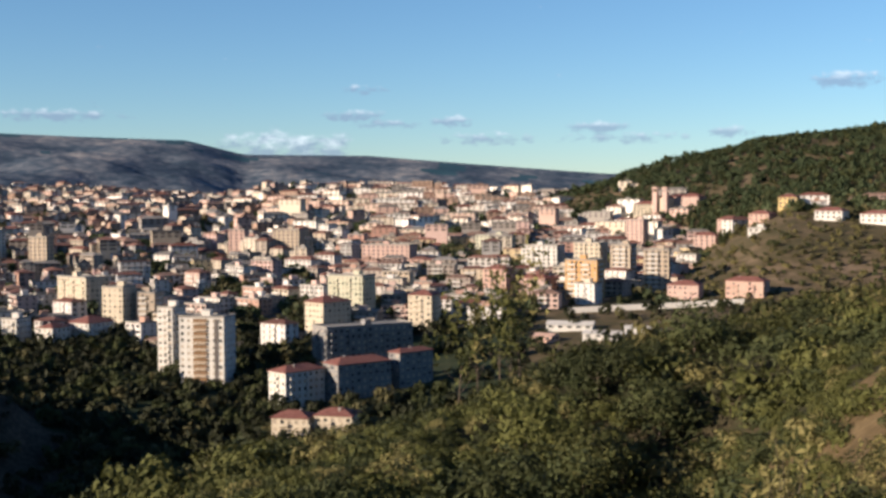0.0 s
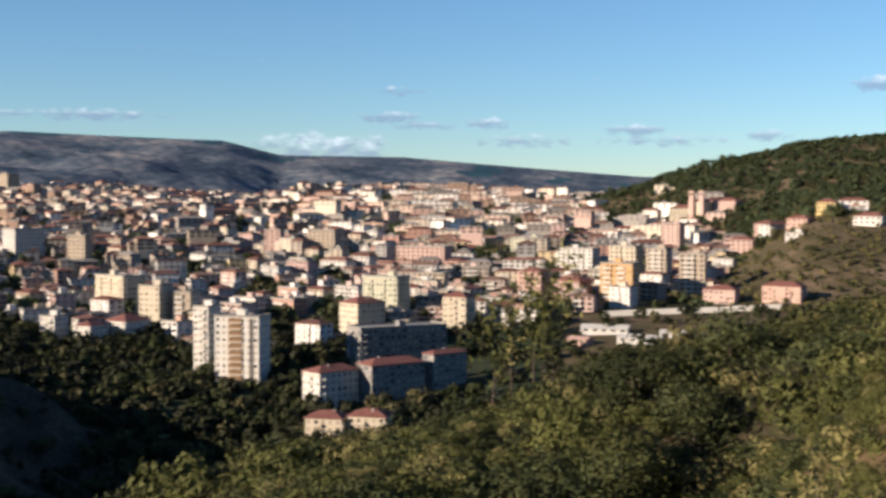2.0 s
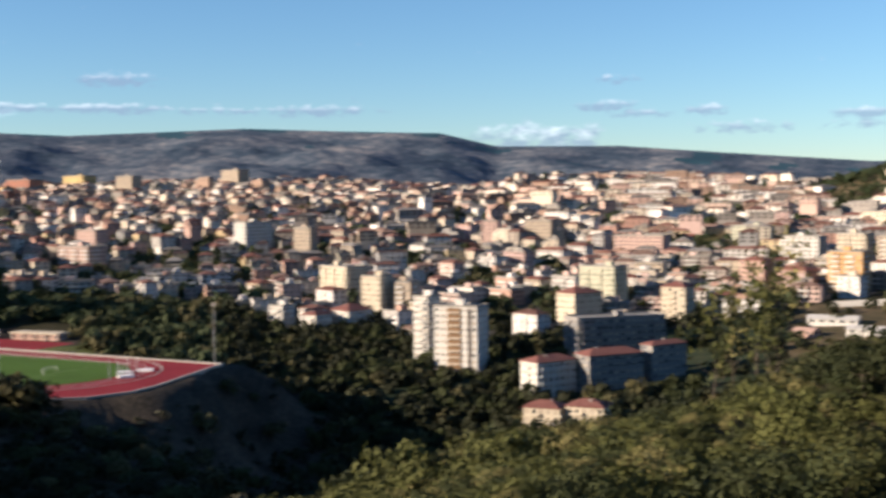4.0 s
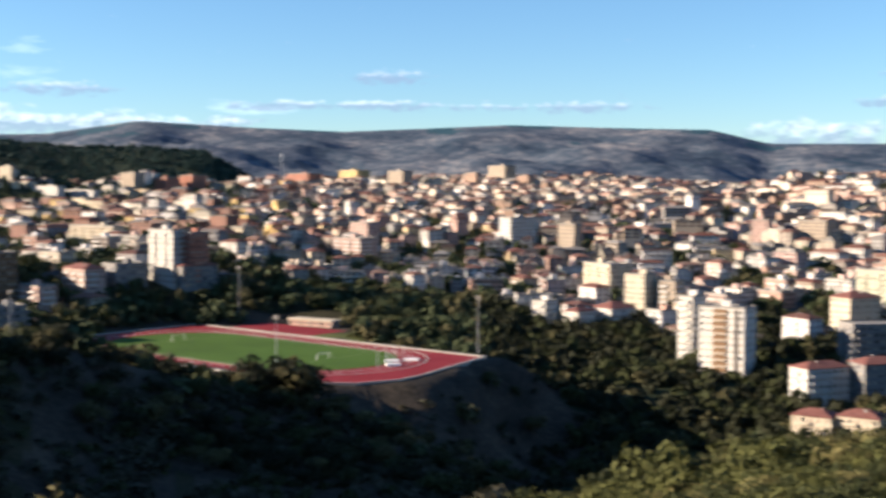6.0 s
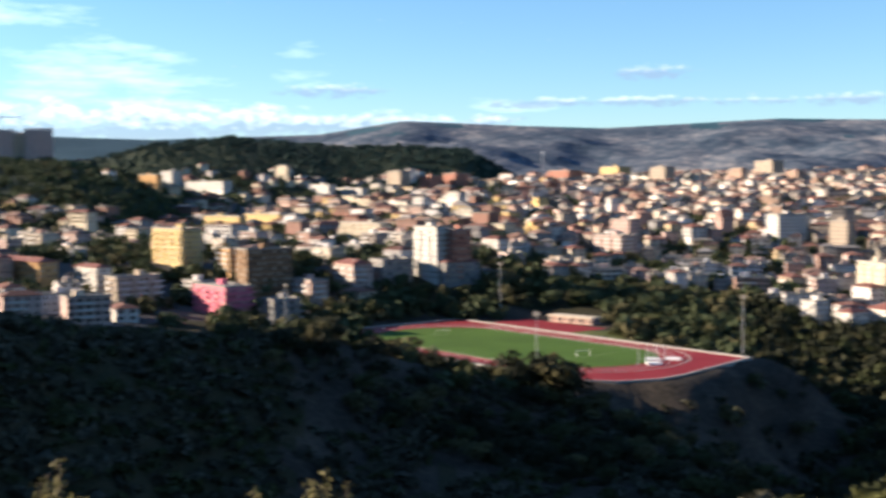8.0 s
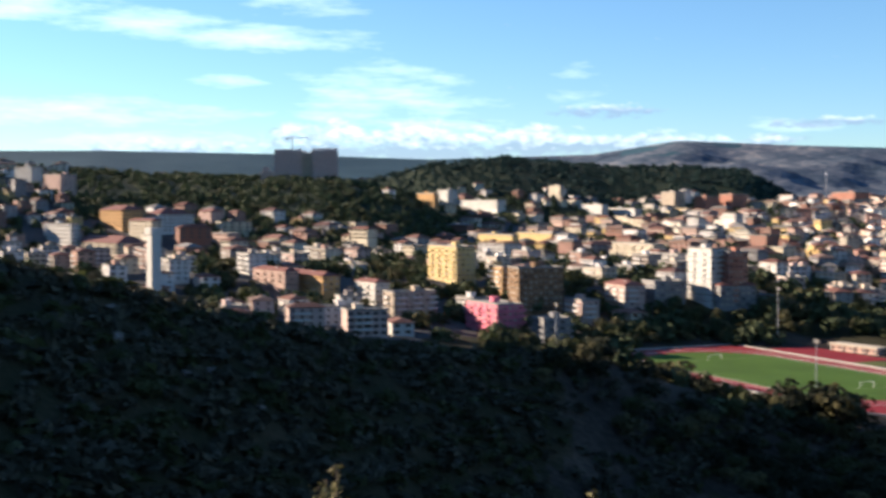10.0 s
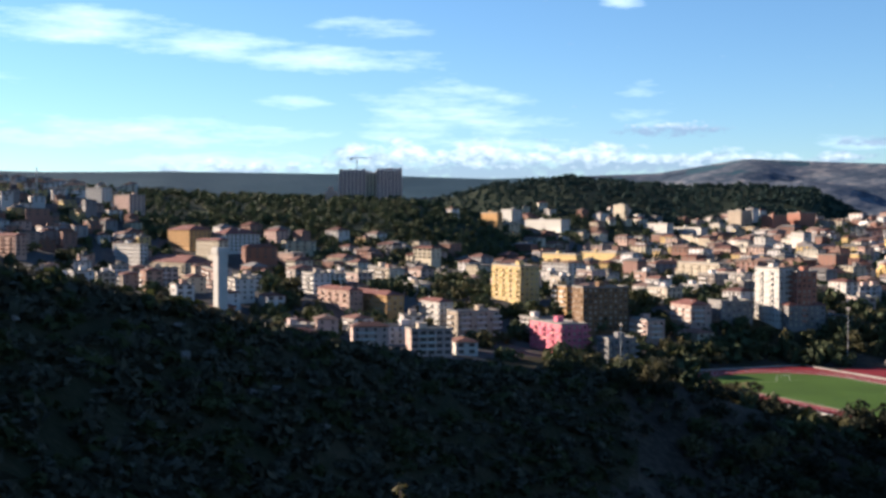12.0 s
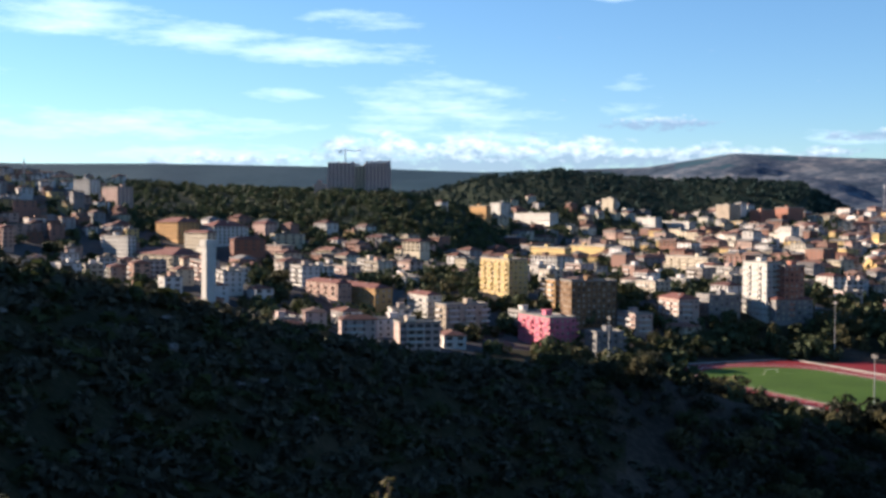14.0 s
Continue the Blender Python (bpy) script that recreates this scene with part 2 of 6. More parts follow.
BARK = material("bark", [(0.05, 0.04, 0.03), (0.11, 0.09, 0.07)], 3.0, 0.95, 0.03, 20.0)
LEAF_BUSH = leafy("bush_leaves", (0.040, 0.047, 0.013), (0.084, 0.086, 0.026), 0.2, 0.35)
LEAF_DRY = leafy("dry_leaves", (0.091, 0.084, 0.028), (0.189, 0.168, 0.070), 0.25, 1.0)
LEAF_TREE = leafy("tree_leaves", (0.024, 0.032, 0.012), (0.054, 0.060, 0.022), 0.2, 0.15)
LEAF_PINE = leafy("pine_needles", (0.026, 0.040, 0.017), (0.046, 0.060, 0.028), 0.1, 0.03)
# bluer and darker than LEAF_PINE, for the long hill only
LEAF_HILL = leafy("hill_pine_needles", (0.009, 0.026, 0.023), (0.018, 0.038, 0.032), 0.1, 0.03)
# leaf colour darkened in place of shade that misses the gorge
LEAF_SHADE_TONE = leafy("shade_toned_leaves", (0.013, 0.017, 0.008), (0.029, 0.031, 0.014), 0.1, 0.15)
LEAF_WOOD = leafy("open_wood_leaves", (0.040, 0.056, 0.026), (0.074, 0.090, 0.042), 0.15, 0.03)
LEAF_AUTUMN = leafy("olive_leaves", (0.056, 0.056, 0.026), (0.105, 0.094, 0.042), 0.2, 0.15)
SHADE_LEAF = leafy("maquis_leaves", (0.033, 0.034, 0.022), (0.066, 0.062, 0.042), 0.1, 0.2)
ROCK = material("limestone", [(0.096, 0.090, 0.084), (0.168, 0.156, 0.144), (0.228, 0.216, 0.198)], 0.6, 0.95, 0.1, 2.0)


def painted(name, attribute, rough):
    m = material(name, [(0.86, 0.86, 0.86), (1.0, 1.0, 1.0)], 0.3, rough, 0.02, 2.0)
    t = m.node_tree
    bsdf = t.nodes["Principled BSDF"]
    a = t.nodes.new("ShaderNodeAttribute")
    a.attribute_name = attribute
    mul = t.nodes.new("ShaderNodeMix")
    mul.data_type, mul.blend_type = "RGBA", "MULTIPLY"
    mul.inputs[0].default_value = 1.0
    t.links.new(bsdf.inputs["Base Color"].links[0].from_socket, mul.inputs[6])
    t.links.new(a.outputs["Color"], mul.inputs[7])
    t.links.new(mul.outputs[2], bsdf.inputs["Base Color"])
    return m


PAINTED = painted("town_plaster", "paint", 0.88)

# ---- the ground: knoll, spur, valley, town slope, hills and far mountains ----


def ramp(v, a, b):
    s = np.clip((v - a) / (b - a), 0.0, 1.0)
    return s * s * (3 - 2 * s)


def along(bearing_, stops, column):
    s = sorted(stops)
    return np.interp(bearing_, [p[0] for p in s], [p[column] for p in s])


def blend_max(a, b, k):
    return 0.5 * (a + b + np.sqrt((a - b) ** 2 + k * k))


# bearing, distance and height of the knoll's brow, below the eye
BROW = [(-180, 120, 0), (-60, 130, -2), (-30, 130, -6.5), (-20, 120, -10.4), (-16, 118, -12.2), (-11, 110, -14.0), (-6, 100, -14.9), (-0.7, 90, -16.6),
        (3.6, 80, -16.4), (10, 70, -16.4), (16, 60, -15.8), (25, 42, -13.5), (40, 28, -10), (60, 26, -9), (80, 30, -6), (110, 60, 0), (180, 120, 0)]
# the long spur that closes the valley on the sunny side
SPUR = [(14, 470, -150), (24, 440, -105), (30, 420, -78), (36, 400, -62), (41, 380, -49), (46, 340, -42), (51.5, 300, -35), (57, 270, -27), (62, 250, -19.2), (67, 230, -13.6), (72, 215, -8.5),
        (80, 220, 6), (90, 240, 22), (105, 260, 34), (120, 260, 34), (150, 220, 20), (180, 200, 5)]
# a higher hill beyond the spur, unseen, added to keep the valley in shade
UNSEEN_SHADE_HILL = [(70, 760, -90), (76, 750, -60), (80, 745, -10), (83, 740, 66), (86, 735, 116), (92, 720, 122), (104, 690, 118), (118, 680, 90), (140, 600, 40), (180, 500, 0)]
VALLEY = [(-30, -70), (-12, -76), (0, -92), (10, -98), (18, -96), (24, -86), (32, -80), (45, -72), (60, -55), (75, -45)]
TOWN_CREST = [(-30, -8), (-12, -8), (-5, 4), (2, 16), (7, 18), (10, 2), (15, 10), (20, 13), (28, 13), (34, 2), (38, -10), (50, -15), (90, -10)]
FAR_HILLS = [(-180, 120), (-30, 90), (-8, 84), (-2, 119), (3.3, 152), (9, 156), (11.6, 205), (16, 214), (20.8, 226), (28.6, 202), (33, 215),
             (38, 234), (42, 186), (49.6, 168), (57, 184), (64.6, 188), (70, 180), (90, 190), (180, 120)]
GREEN_HILL = [(26, -60), (31, -20), (33, 22), (35, 66), (38, 74), (41, 72), (46, 90), (49.4, 78), (53, 40), (58, 0), (64, -60)]
RIGHT_HILL = [(-60, 100), (-30, 122), (-20.2, 90), (-17, 82), (-14.5, 72), (-9.9, 41), (-6.3, 6), (-3, -40)]
HOSPITAL_HILL = [(40, -70), (47, -20), (51, 18), (54, 33), (58, 35), (63, 38), (68, 46), (75, 58), (90, 60)]
FIELD = dict(x=-302.0, y=462.0, z=-72.0, turn=math.atan2(0.28, -0.96), long=100.0, wide=51.0)


# where the houses begin
TOWN_EDGE = [(-30, 900), (-16, 980), (-13, 1020), (-11, 860), (-9, 780), (-4, 720), (0, 660), (8, 640), (16, 665), (20, 700), (24, 760), (30, 770), (36, 735), (41, 655), (47, 600), (52, 560), (60, 560), (70, 600), (80, 700)]


def field_uv(x, y):
    c, s = math.cos(FIELD["turn"]), math.sin(FIELD["turn"])
    u, v = x - FIELD["x"], y - FIELD["y"]
    return u * c + v * s, -u * s + v * c


def field_xy(u, v):
    c, s = math.cos(FIELD["turn"]), math.sin(FIELD["turn"])
    return FIELD["x"] + u * c - v * s, FIELD["y"] + u * s + v * c


def rough_noise(x, y, size, seed):
    """Cheap smooth noise, about -1 to 1."""
    out, gen = np.zeros_like(x), np.random.RandomState(seed)
    for k in range(7):
        a, p = gen.uniform(0, 2 * np.pi), gen.uniform(0, 2 * np.pi, 2)
        f = 2 * np.pi / size * gen.uniform(0.6, 1.7)
        out += np.sin(f * (x * np.cos(a) + y * np.sin(a)) + p[0] + 1.3 * np.sin(0.6 * f * (y * np.cos(a) - x * np.sin(a)) + p[1]))
    return out / 3.5


def land(x, y):
    """Height of the ground and its kind at a place."""
    x, y = np.asarray(x, float), np.asarray(y, float)
    r = np.hypot(x, y) + 1e-6
    b = np.degrees(np.arctan2(-x, y))
    rb, zb = along(b, BROW, 1), along(b, BROW, 2)
    knoll = np.where(r < rb, -1.65 + (zb + 1.65) * (r / rb) ** 0.92, zb - 0.42 * (np.sqrt((r - rb) ** 2 + 64) - 8))
    # a gully that cuts into the knoll
    gx, gy = x - 1.5, y - 22.0
    run = np.clip((gx * 9.0 + gy * 38.0) / (9.0 ** 2 + 38.0 ** 2), 0, 1)
    knoll = knoll - 6.5 * np.exp(-((gx - run * 9.0) ** 2 + (gy - run * 38.0) ** 2) / 7.5 ** 2)
    rs, zs = along(b, SPUR, 1), along(b, SPUR, 2)
    gap = r - rs
    spur = zs - np.where(gap < 0, 0.30, 0.36) * (np.sqrt(gap * gap + 100) - 10)
    rh, zh = along(b, UNSEEN_SHADE_HILL, 1), along(b, UNSEEN_SHADE_HILL, 2)
    unseen_hill = np.where(b > 68, zh - 0.28 * (np.sqrt((r - rh) ** 2 + 900) - 30), -300)
    low = along(b, VALLEY, 1)
    crest = along(b, TOWN_CREST, 1)
    k = np.interp(r, [480, 600, 720, 1000], [0, 0.30, 0.62, 1.0])
    base = low + (-58 - low) * k
    base = np.where(r > 1000, -58 + (crest + 58) * np.interp(r, [1000, 1400, 1850], [0, 0.42, 1.0]), base)
    base = np.where(r > 1850, crest - (crest + 60) * ramp(r, 1850, 2500), base)
    base = base + 46 * ramp(b, -10.5, -16.5) * ramp(r, 690, 1000) * (1 - ramp(r, 1300, 1700))
    base = base + 15 * ramp(b, 27, 36) * ramp(r, 655, 770) * (1 - ramp(r, 1000, 1350))
    base = base - 15 * ramp(b, 8.0, 10.5) * (1 - ramp(b, 20, 25)) * ramp(r, 260, 350) * (1 - ramp(r, 470, 555))
    hospital = along(b, HOSPITAL_HILL, 1) - 0.14 * (np.sqrt((r - 1620) ** 2 + 90 ** 2) - 90)
    green = along(b, GREEN_HILL, 1) - 0.2 * (np.sqrt((r - 2300) ** 2 + 100 ** 2) - 100)
    right = along(b, RIGHT_HILL, 1) - 0.21 * (np.sqrt((r - 1750) ** 2 + 80 ** 2) - 80)
    right = right + rough_noise(x, y, 160, 5) * 4 * ramp(r, 1300, 1500)
    fold = rough_noise(x, y, 800, 7) * 15 + rough_noise(x, y, 260, 8) * 5 + rough_noise(x, y, 90, 18) * 4
    fold = fold * (1 - 0.75 * ramp(b, 44, 48))
    far = along(b, FAR_HILLS, 1) - 0.17 * np.abs(r - 4300) + fold * np.clip(np.abs(r - 4300) / 400, 0, 1)
    z = blend_max(base, knoll, 4)
    z = blend_max(z, spur, 5)
    z = np.maximum(z, unseen_hill)
    z = blend_max(z, hospital, 8)
    z = blend_max(z, green, 5)
    z = blend_max(z, right, 5)
    z = blend_max(z, far, 4)
    z = z + rough_noise(x, y, 38, 3) * 0.8 * ramp(r, 25, 90) * (1 - ramp(r, 450, 600)) + rough_noise(x, y, 9, 4) * 0.18 * ramp(r, 6, 20) * (1 - ramp(r, 200, 300))
    u, v = field_uv(x, y)
    away = np.maximum(np.abs(u) - FIELD["long"], np.abs(v) - FIELD["wide"])
    away = np.minimum(away, np.maximum(np.abs(u + 97) - 19, np.abs(v - 8) - 34 + 0.9 * np.maximum(0, -(u + 97))))
    away = np.minimum(away, np.maximum(np.abs(u - 46) - 36, np.abs(v + 70) - 22))
    z = FIELD["z"] + (z - FIELD["z"]) * ramp(away, 2, 31)
    kind = np.zeros(x.shape, int)
    wob = rough_noise(x, y, 60, 9) * 25
    edge = along(b, TOWN_EDGE, 1)
    kind[(r > 330) & (r < 700) & (b < 24)] = 4
    kind[(r + wob * 0.5 > edge) & (r < 2000)] = 2
    kind[(r < 600) & (b + wob * 0.12 > 18) & (b + wob * 0.1 < 44) & (rough_noise(x, y, 70, 11) > -0.35) & (r > 170)] = 1
    kind[(green > z - 4) | ((hospital > z - 5) & (b < 66) & (r > 1150))] = 4
    kind[(right > z - 6) | ((b + wob * 0.05 < -11.8) & (r > 620) & (r < 1700))] = 5
    # kinds 3 and 7 are the far range, coloured with haze
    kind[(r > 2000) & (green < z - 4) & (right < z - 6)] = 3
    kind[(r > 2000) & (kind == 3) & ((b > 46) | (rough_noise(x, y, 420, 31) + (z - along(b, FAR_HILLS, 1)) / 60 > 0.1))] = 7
    kind[(b > -15) & (b < -4.5) & (r > 560) & (r < 712 - 1.6 * b)] = 5
    kind[(r > 370) & (r < 560) & (b + wob * 0.06 > 17) & (b < 30)] = 1
    kind[(r > 19) & (r < 48) & (b < -11) & (b > -24)] = 8
    kind[(away < 3)] = 1
    kind[(u > -100) & (u < 12) & (v < -51) & (v > -68)] = 6
    return z + EYE, kind


def clearing(b, r):
    """Two open patches of dry grass on the knoll."""
    return (-15.2 + 0.06 * (r - 30) < b < -12.4 + 0.06 * (r - 30) and 20 < r < 46) or (-23 < b < -18.3 and 34 < r < 50)


def ground_z(x, y):
    return float(land(np.array([x]), np.array([y]))[0][0])


def spot(b, r):
    return -math.sin(radians(b)) * r, math.cos(radians(b)) * r


def build_ground():
    bs = np.concatenate([np.arange(-180, -32, 4.0), np.arange(-32, 84, 0.42), np.arange(84, 180, 4.0)])
    rs = np.concatenate([[0.0], np.geomspace(1.2, 2500, 250), np.arange(2530, 4960, 30)])
    bb, rr = np.meshgrid(bs, rs, indexing="ij")
    x, y = -np.sin(np.radians(bb)) * rr, np.cos(np.radians(bb)) * rr
    z, kind = land(x, y)
    n, m = bb.shape
    verts = np.stack([x, y, z], -1).reshape(-1, 3)
    i, j = np.meshgrid(np.arange(n), np.arange(m - 1), indexing="ij")
    a, c = i * m + j, ((i + 1) % n) * m + j
    faces = np.stack([a, a + 1, c + 1, c], -1).reshape(-1, 4)
    mesh = bpy.data.meshes.new("ground")
    mesh.from_pydata(verts.tolist(), [], faces.tolist())
    for mat in (SCRUB, BARE, STREET, MOUNTAIN_HAZED, FOREST_FLOOR, HILL_SCRUB, LAWN, FAR_FOREST_HAZED, DRY_GRASS):
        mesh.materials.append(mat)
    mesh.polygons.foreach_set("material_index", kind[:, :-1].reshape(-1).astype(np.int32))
    mesh.polygons.foreach_set("use_smooth", np.ones(len(faces), bool))
    mesh.update()
    return tagged(new("ground", mesh), "hilly ground with scrub slopes, streets and far mountains", "ground", kind="structure")


build_ground()

# ---- mesh helpers ----


class Shape:
    """Quads with a material slot each, gathered before they become one mesh."""

    def __init__(self):
        self.v, self.f, self.m = [], [], []

    def quad(self, a, b, c, d, m=0):
        n = len(self.v)
        self.v += [a, b, c, d]
        self.f.append((n, n + 1, n + 2, n + 3))
        self.m.append(m)

    def box(self, x0, y0, z0, x1, y1, z1, m=0):
        n = len(self.v)
        self.v += [(x0, y0, z0), (x1, y0, z0), (x1, y1, z0), (x0, y1, z0), (x0, y0, z1), (x1, y0, z1), (x1, y1, z1), (x0, y1, z1)]
        for q in ((0, 3, 2, 1), (4, 5, 6, 7), (0, 1, 5, 4), (1, 2, 6, 5), (2, 3, 7, 6), (3, 0, 4, 7)):
            self.f.append(tuple(n + i for i in q))
            self.m.append(m)

    def mesh(self, name, mats):
        me = bpy.data.meshes.new(name)
        me.from_pydata(self.v, [], self.f)
        for mat in mats:
            me.materials.append(mat)
        if max(self.m, default=0):
            me.polygons.foreach_set("material_index", self.m)
        me.update()
        return me


def part(name, data, parent, label="", m=None):
    ob = new(name, data)
    ob.parent = parent
    if m is not None:
        ob.matrix_basis = m
    return tagged(ob, label)


def fast_mesh(name, verts, faces, mats, slots=None, paint=None):
    """A mesh of like-sided faces straight from arrays."""
    me = bpy.data.meshes.new(name)
    verts, faces = np.asarray(verts, np.float32), np.asarray(faces, np.int32)
    me.vertices.add(len(verts))
    me.vertices.foreach_set("co", verts.ravel())
    me.loops.add(faces.size)
    me.loops.foreach_set("vertex_index", faces.ravel())
    me.polygons.add(len(faces))
    me.polygons.foreach_set("loop_start", np.arange(0, faces.size, faces.shape[1], dtype=np.int32))
    for mat in mats:
        me.materials.append(mat)
    if slots is not None:
        me.polygons.foreach_set("material_index", np.asarray(slots, np.int32))
    if paint is not None:
        layer = me.attributes.new("paint", "FLOAT_COLOR", "FACE")
        layer.data.foreach_set("color", np.asarray(paint, np.float32).ravel())
    me.update(calc_edges=True)
    return me


def tube(points, radii, sides=6):
    """Quads round a bent, tapered stem."""
    s = Shape()
    rings = []
    for p, r in zip(points, radii):
        rings.append([(p[0] + r * math.cos(2 * math.pi * k / sides), p[1] + r * math.sin(2 * math.pi * k / sides), p[2]) for k in range(sides)])
    for lo, hi in zip(rings, rings[1:]):
        for k in range(sides):
            j = (k + 1) % sides
            s.quad(lo[k], lo[j], hi[j], hi[k])
    return s


# ---- buildings ----
STOREY = 3.1


def facade(s, frame_, width, floors, bays, win, sill, recess, joined=True, lowest=0, skip=()):
    """One wall with an opening per bay and storey; frame_ maps (along, up, outwards) to a place. Returns the openings."""
    cell, openings = width / bays, []

    def q(u0, v0, u1, v1, m=0, o=0.0):
        s.quad(frame_(u0, v0, o), frame_(u1, v0, o), frame_(u1, v1, o), frame_(u0, v1, o), m)

    q(0, -6.0, width, lowest * STOREY)
    for f in range(lowest, floors):
        v0 = f * STOREY
        a, c = v0 + sill, v0 + sill + win[1]
        for k in range(bays):
            u0, u1 = k * cell, (k + 1) * cell
            if (f, k) in skip:
                q(u0, v0, u1, v0 + STOREY)
                continue
            e, g = (u0 + u1 - win[0]) / 2, (u0 + u1 + win[0]) / 2
            q(u0, v0, u1, a)
            q(u0, c, u1, v0 + STOREY)
            q(u0, a, e, c)
            q(g, a, u1, c)
            openings.append((e, a, g, c))
            if joined:
                pane(s, frame_, e, a, g, c, recess)
    return openings


def pane(s, frame_, e, a, g, c, recess, shut=0.0):
    d = -recess
    s.quad(frame_(e, a, 0), frame_(g, a, 0), frame_(g, a, d), frame_(e, a, d), 0)
    s.quad(frame_(e, c, d), frame_(g, c, d), frame_(g, c, 0), frame_(e, c, 0), 0)
    s.quad(frame_(e, a, 0), frame_(e, a, d), frame_(e, c, d), frame_(e, c, 0), 0)
    s.quad(frame_(g, a, d), frame_(g, a, 0), frame_(g, c, 0), frame_(g, c, d), 0)
    mid = a + (c - a) * (1 - shut)
    s.quad(frame_(e, a, d), frame_(g, a, d), frame_(g, mid, d), frame_(e, mid, d), 1)
    if shut:
        s.quad(frame_(e, mid, d * 0.6), frame_(g, mid, d * 0.6), frame_(g, c, d * 0.6), frame_(e, c, d * 0.6), 2)


def sides(w, d):
    """The four walls' frames: front, right, back, left, each with its length."""
    return [(lambda u, v, o: (u - w / 2, -d / 2 - o, v), w), (lambda u, v, o: (w / 2 + o, u - d / 2, v), d),
            (lambda u, v, o: (w / 2 - u, d / 2 + o, v), w), (lambda u, v, o: (-w / 2 - o, d / 2 - u, v), d)]


def hip_roof(w, d, h, rise, over=0.6):
    s = Shape()
    a, b = w / 2 + over, d / 2 + over
    run = min(a, b)
    e = [(-a, -b, h), (a, -b, h), (a, b, h), (-a, b, h)]
    t = [(-a, -b, h + 0.22), (a, -b, h + 0.22), (a, b, h + 0.22), (-a, b, h + 0.22)]
    for i in range(4):
        j = (i + 1) % 4
        s.quad(e[i], e[j], t[j], t[i])
    s.quad(e[3], e[2], e[1], e[0])
    if a >= b:
        p, q = (-a + run * 0.9, 0, h + 0.22 + rise), (a - run * 0.9, 0, h + 0.22 + rise)
        s.quad(t[0], t[1], q, p), s.quad(t[2], t[3], p, q), s.quad(t[1], t[2], q, q), s.quad(t[3], t[0], p, p)
    else:
        p, q = (0, -b + run * 0.9, h + 0.22 + rise), (0, b - run * 0.9, h + 0.22 + rise)
        s.quad(t[1], t[2], q, p), s.quad(t[3], t[0], p, q), s.quad(t[0], t[1], p, p), s.quad(t[2], t[3], q, q)
    # drop the doubled corners of the triangles
    s.f = [tuple(dict.fromkeys(s.f[k])) for k in range(len(s.f))]
    return s


def flat_roof(w, d, h):
    s = Shape()
    s.box(-w / 2 - 0.25, -d / 2 - 0.25, h, w / 2 + 0.25, d / 2 + 0.25, h + 0.25)
    for x0, y0, x1, y1 in ((-w / 2 - 0.25, -d / 2 - 0.25, w / 2 + 0.25, -d / 2), (-w / 2 - 0.25, d / 2, w / 2 + 0.25, d / 2 + 0.25),
                           (-w / 2 - 0.25, -d / 2, -w / 2, d / 2), (w / 2, -d / 2, w / 2 + 0.25, d / 2)):
        s.box(x0, y0, h + 0.25, x1, y1, h + 0.95)
    return s


def stair_house(w, d, h, rnd):
    s = Shape()
    cx, cy = rnd.uniform(-0.2, 0.2) * w, rnd.uniform(-0.1, 0.2) * d
    s.box(cx - 2.2, cy - 1.8, h + 0.25, cx + 2.2, cy + 1.8, h + 2.9)
    s.box(cx - 2.5, cy - 2.1, h + 2.9, cx + 2.5, cy + 2.1, h + 3.1)
    return s


def chimney(w, d, h, rise, rnd):
    s = Shape()
    cx, cy = rnd.uniform(-0.25, 0.25) * w, rnd.uniform(-0.2, 0.2) * d
    s.box(cx - 0.4, cy - 0.35, h + 0.2, cx + 0.4, cy + 0.35, h + rise + 0.9)
    s.box(cx - 0.55, cy - 0.5, h + rise + 0.9, cx + 0.55, cy + 0.5, h + rise + 1.05)
    return s


SHARED = {}


def shared(key, maker):
    if key not in SHARED:
        SHARED[key] = maker()
    return SHARED[key]


def balcony_mesh(width, mat_name):
    def make():
        s = Shape()
        s.box(-width / 2, -1.25, -0.15, width / 2, 0.0, 0.0)
        s.box(-width / 2, -1.25, 0.0, width / 2, -1.15, 0.95)
        s.box(-width / 2, -1.15, 0.0, -width / 2 + 0.1, 0.0, 0.95)
        s.box(width / 2 - 0.1, -1.15, 0.0, width / 2, 0.0, 0.95)
        return s.mesh("balcony", [WALLS[mat_name]])
    return shared(("balcony", round(width, 1), mat_name), make)


def window_mesh(win, recess, shut, colour):
    def make():
        s = Shape()
        pane(s, lambda u, v, o: (u, -o, v), -win[0] / 2, 0, win[0] / 2, win[1], recess, shut)
        s.box(-win[0] / 2 - 0.08, -0.1, -0.1, win[0] / 2 + 0.08, 0.02, 0.0, 3)
        return s.mesh("window", [WALLS[colour], GLASS, SHUTTER, CONCRETE])
    return shared(("window", win, recess, shut, colour), make)


HEROES = []


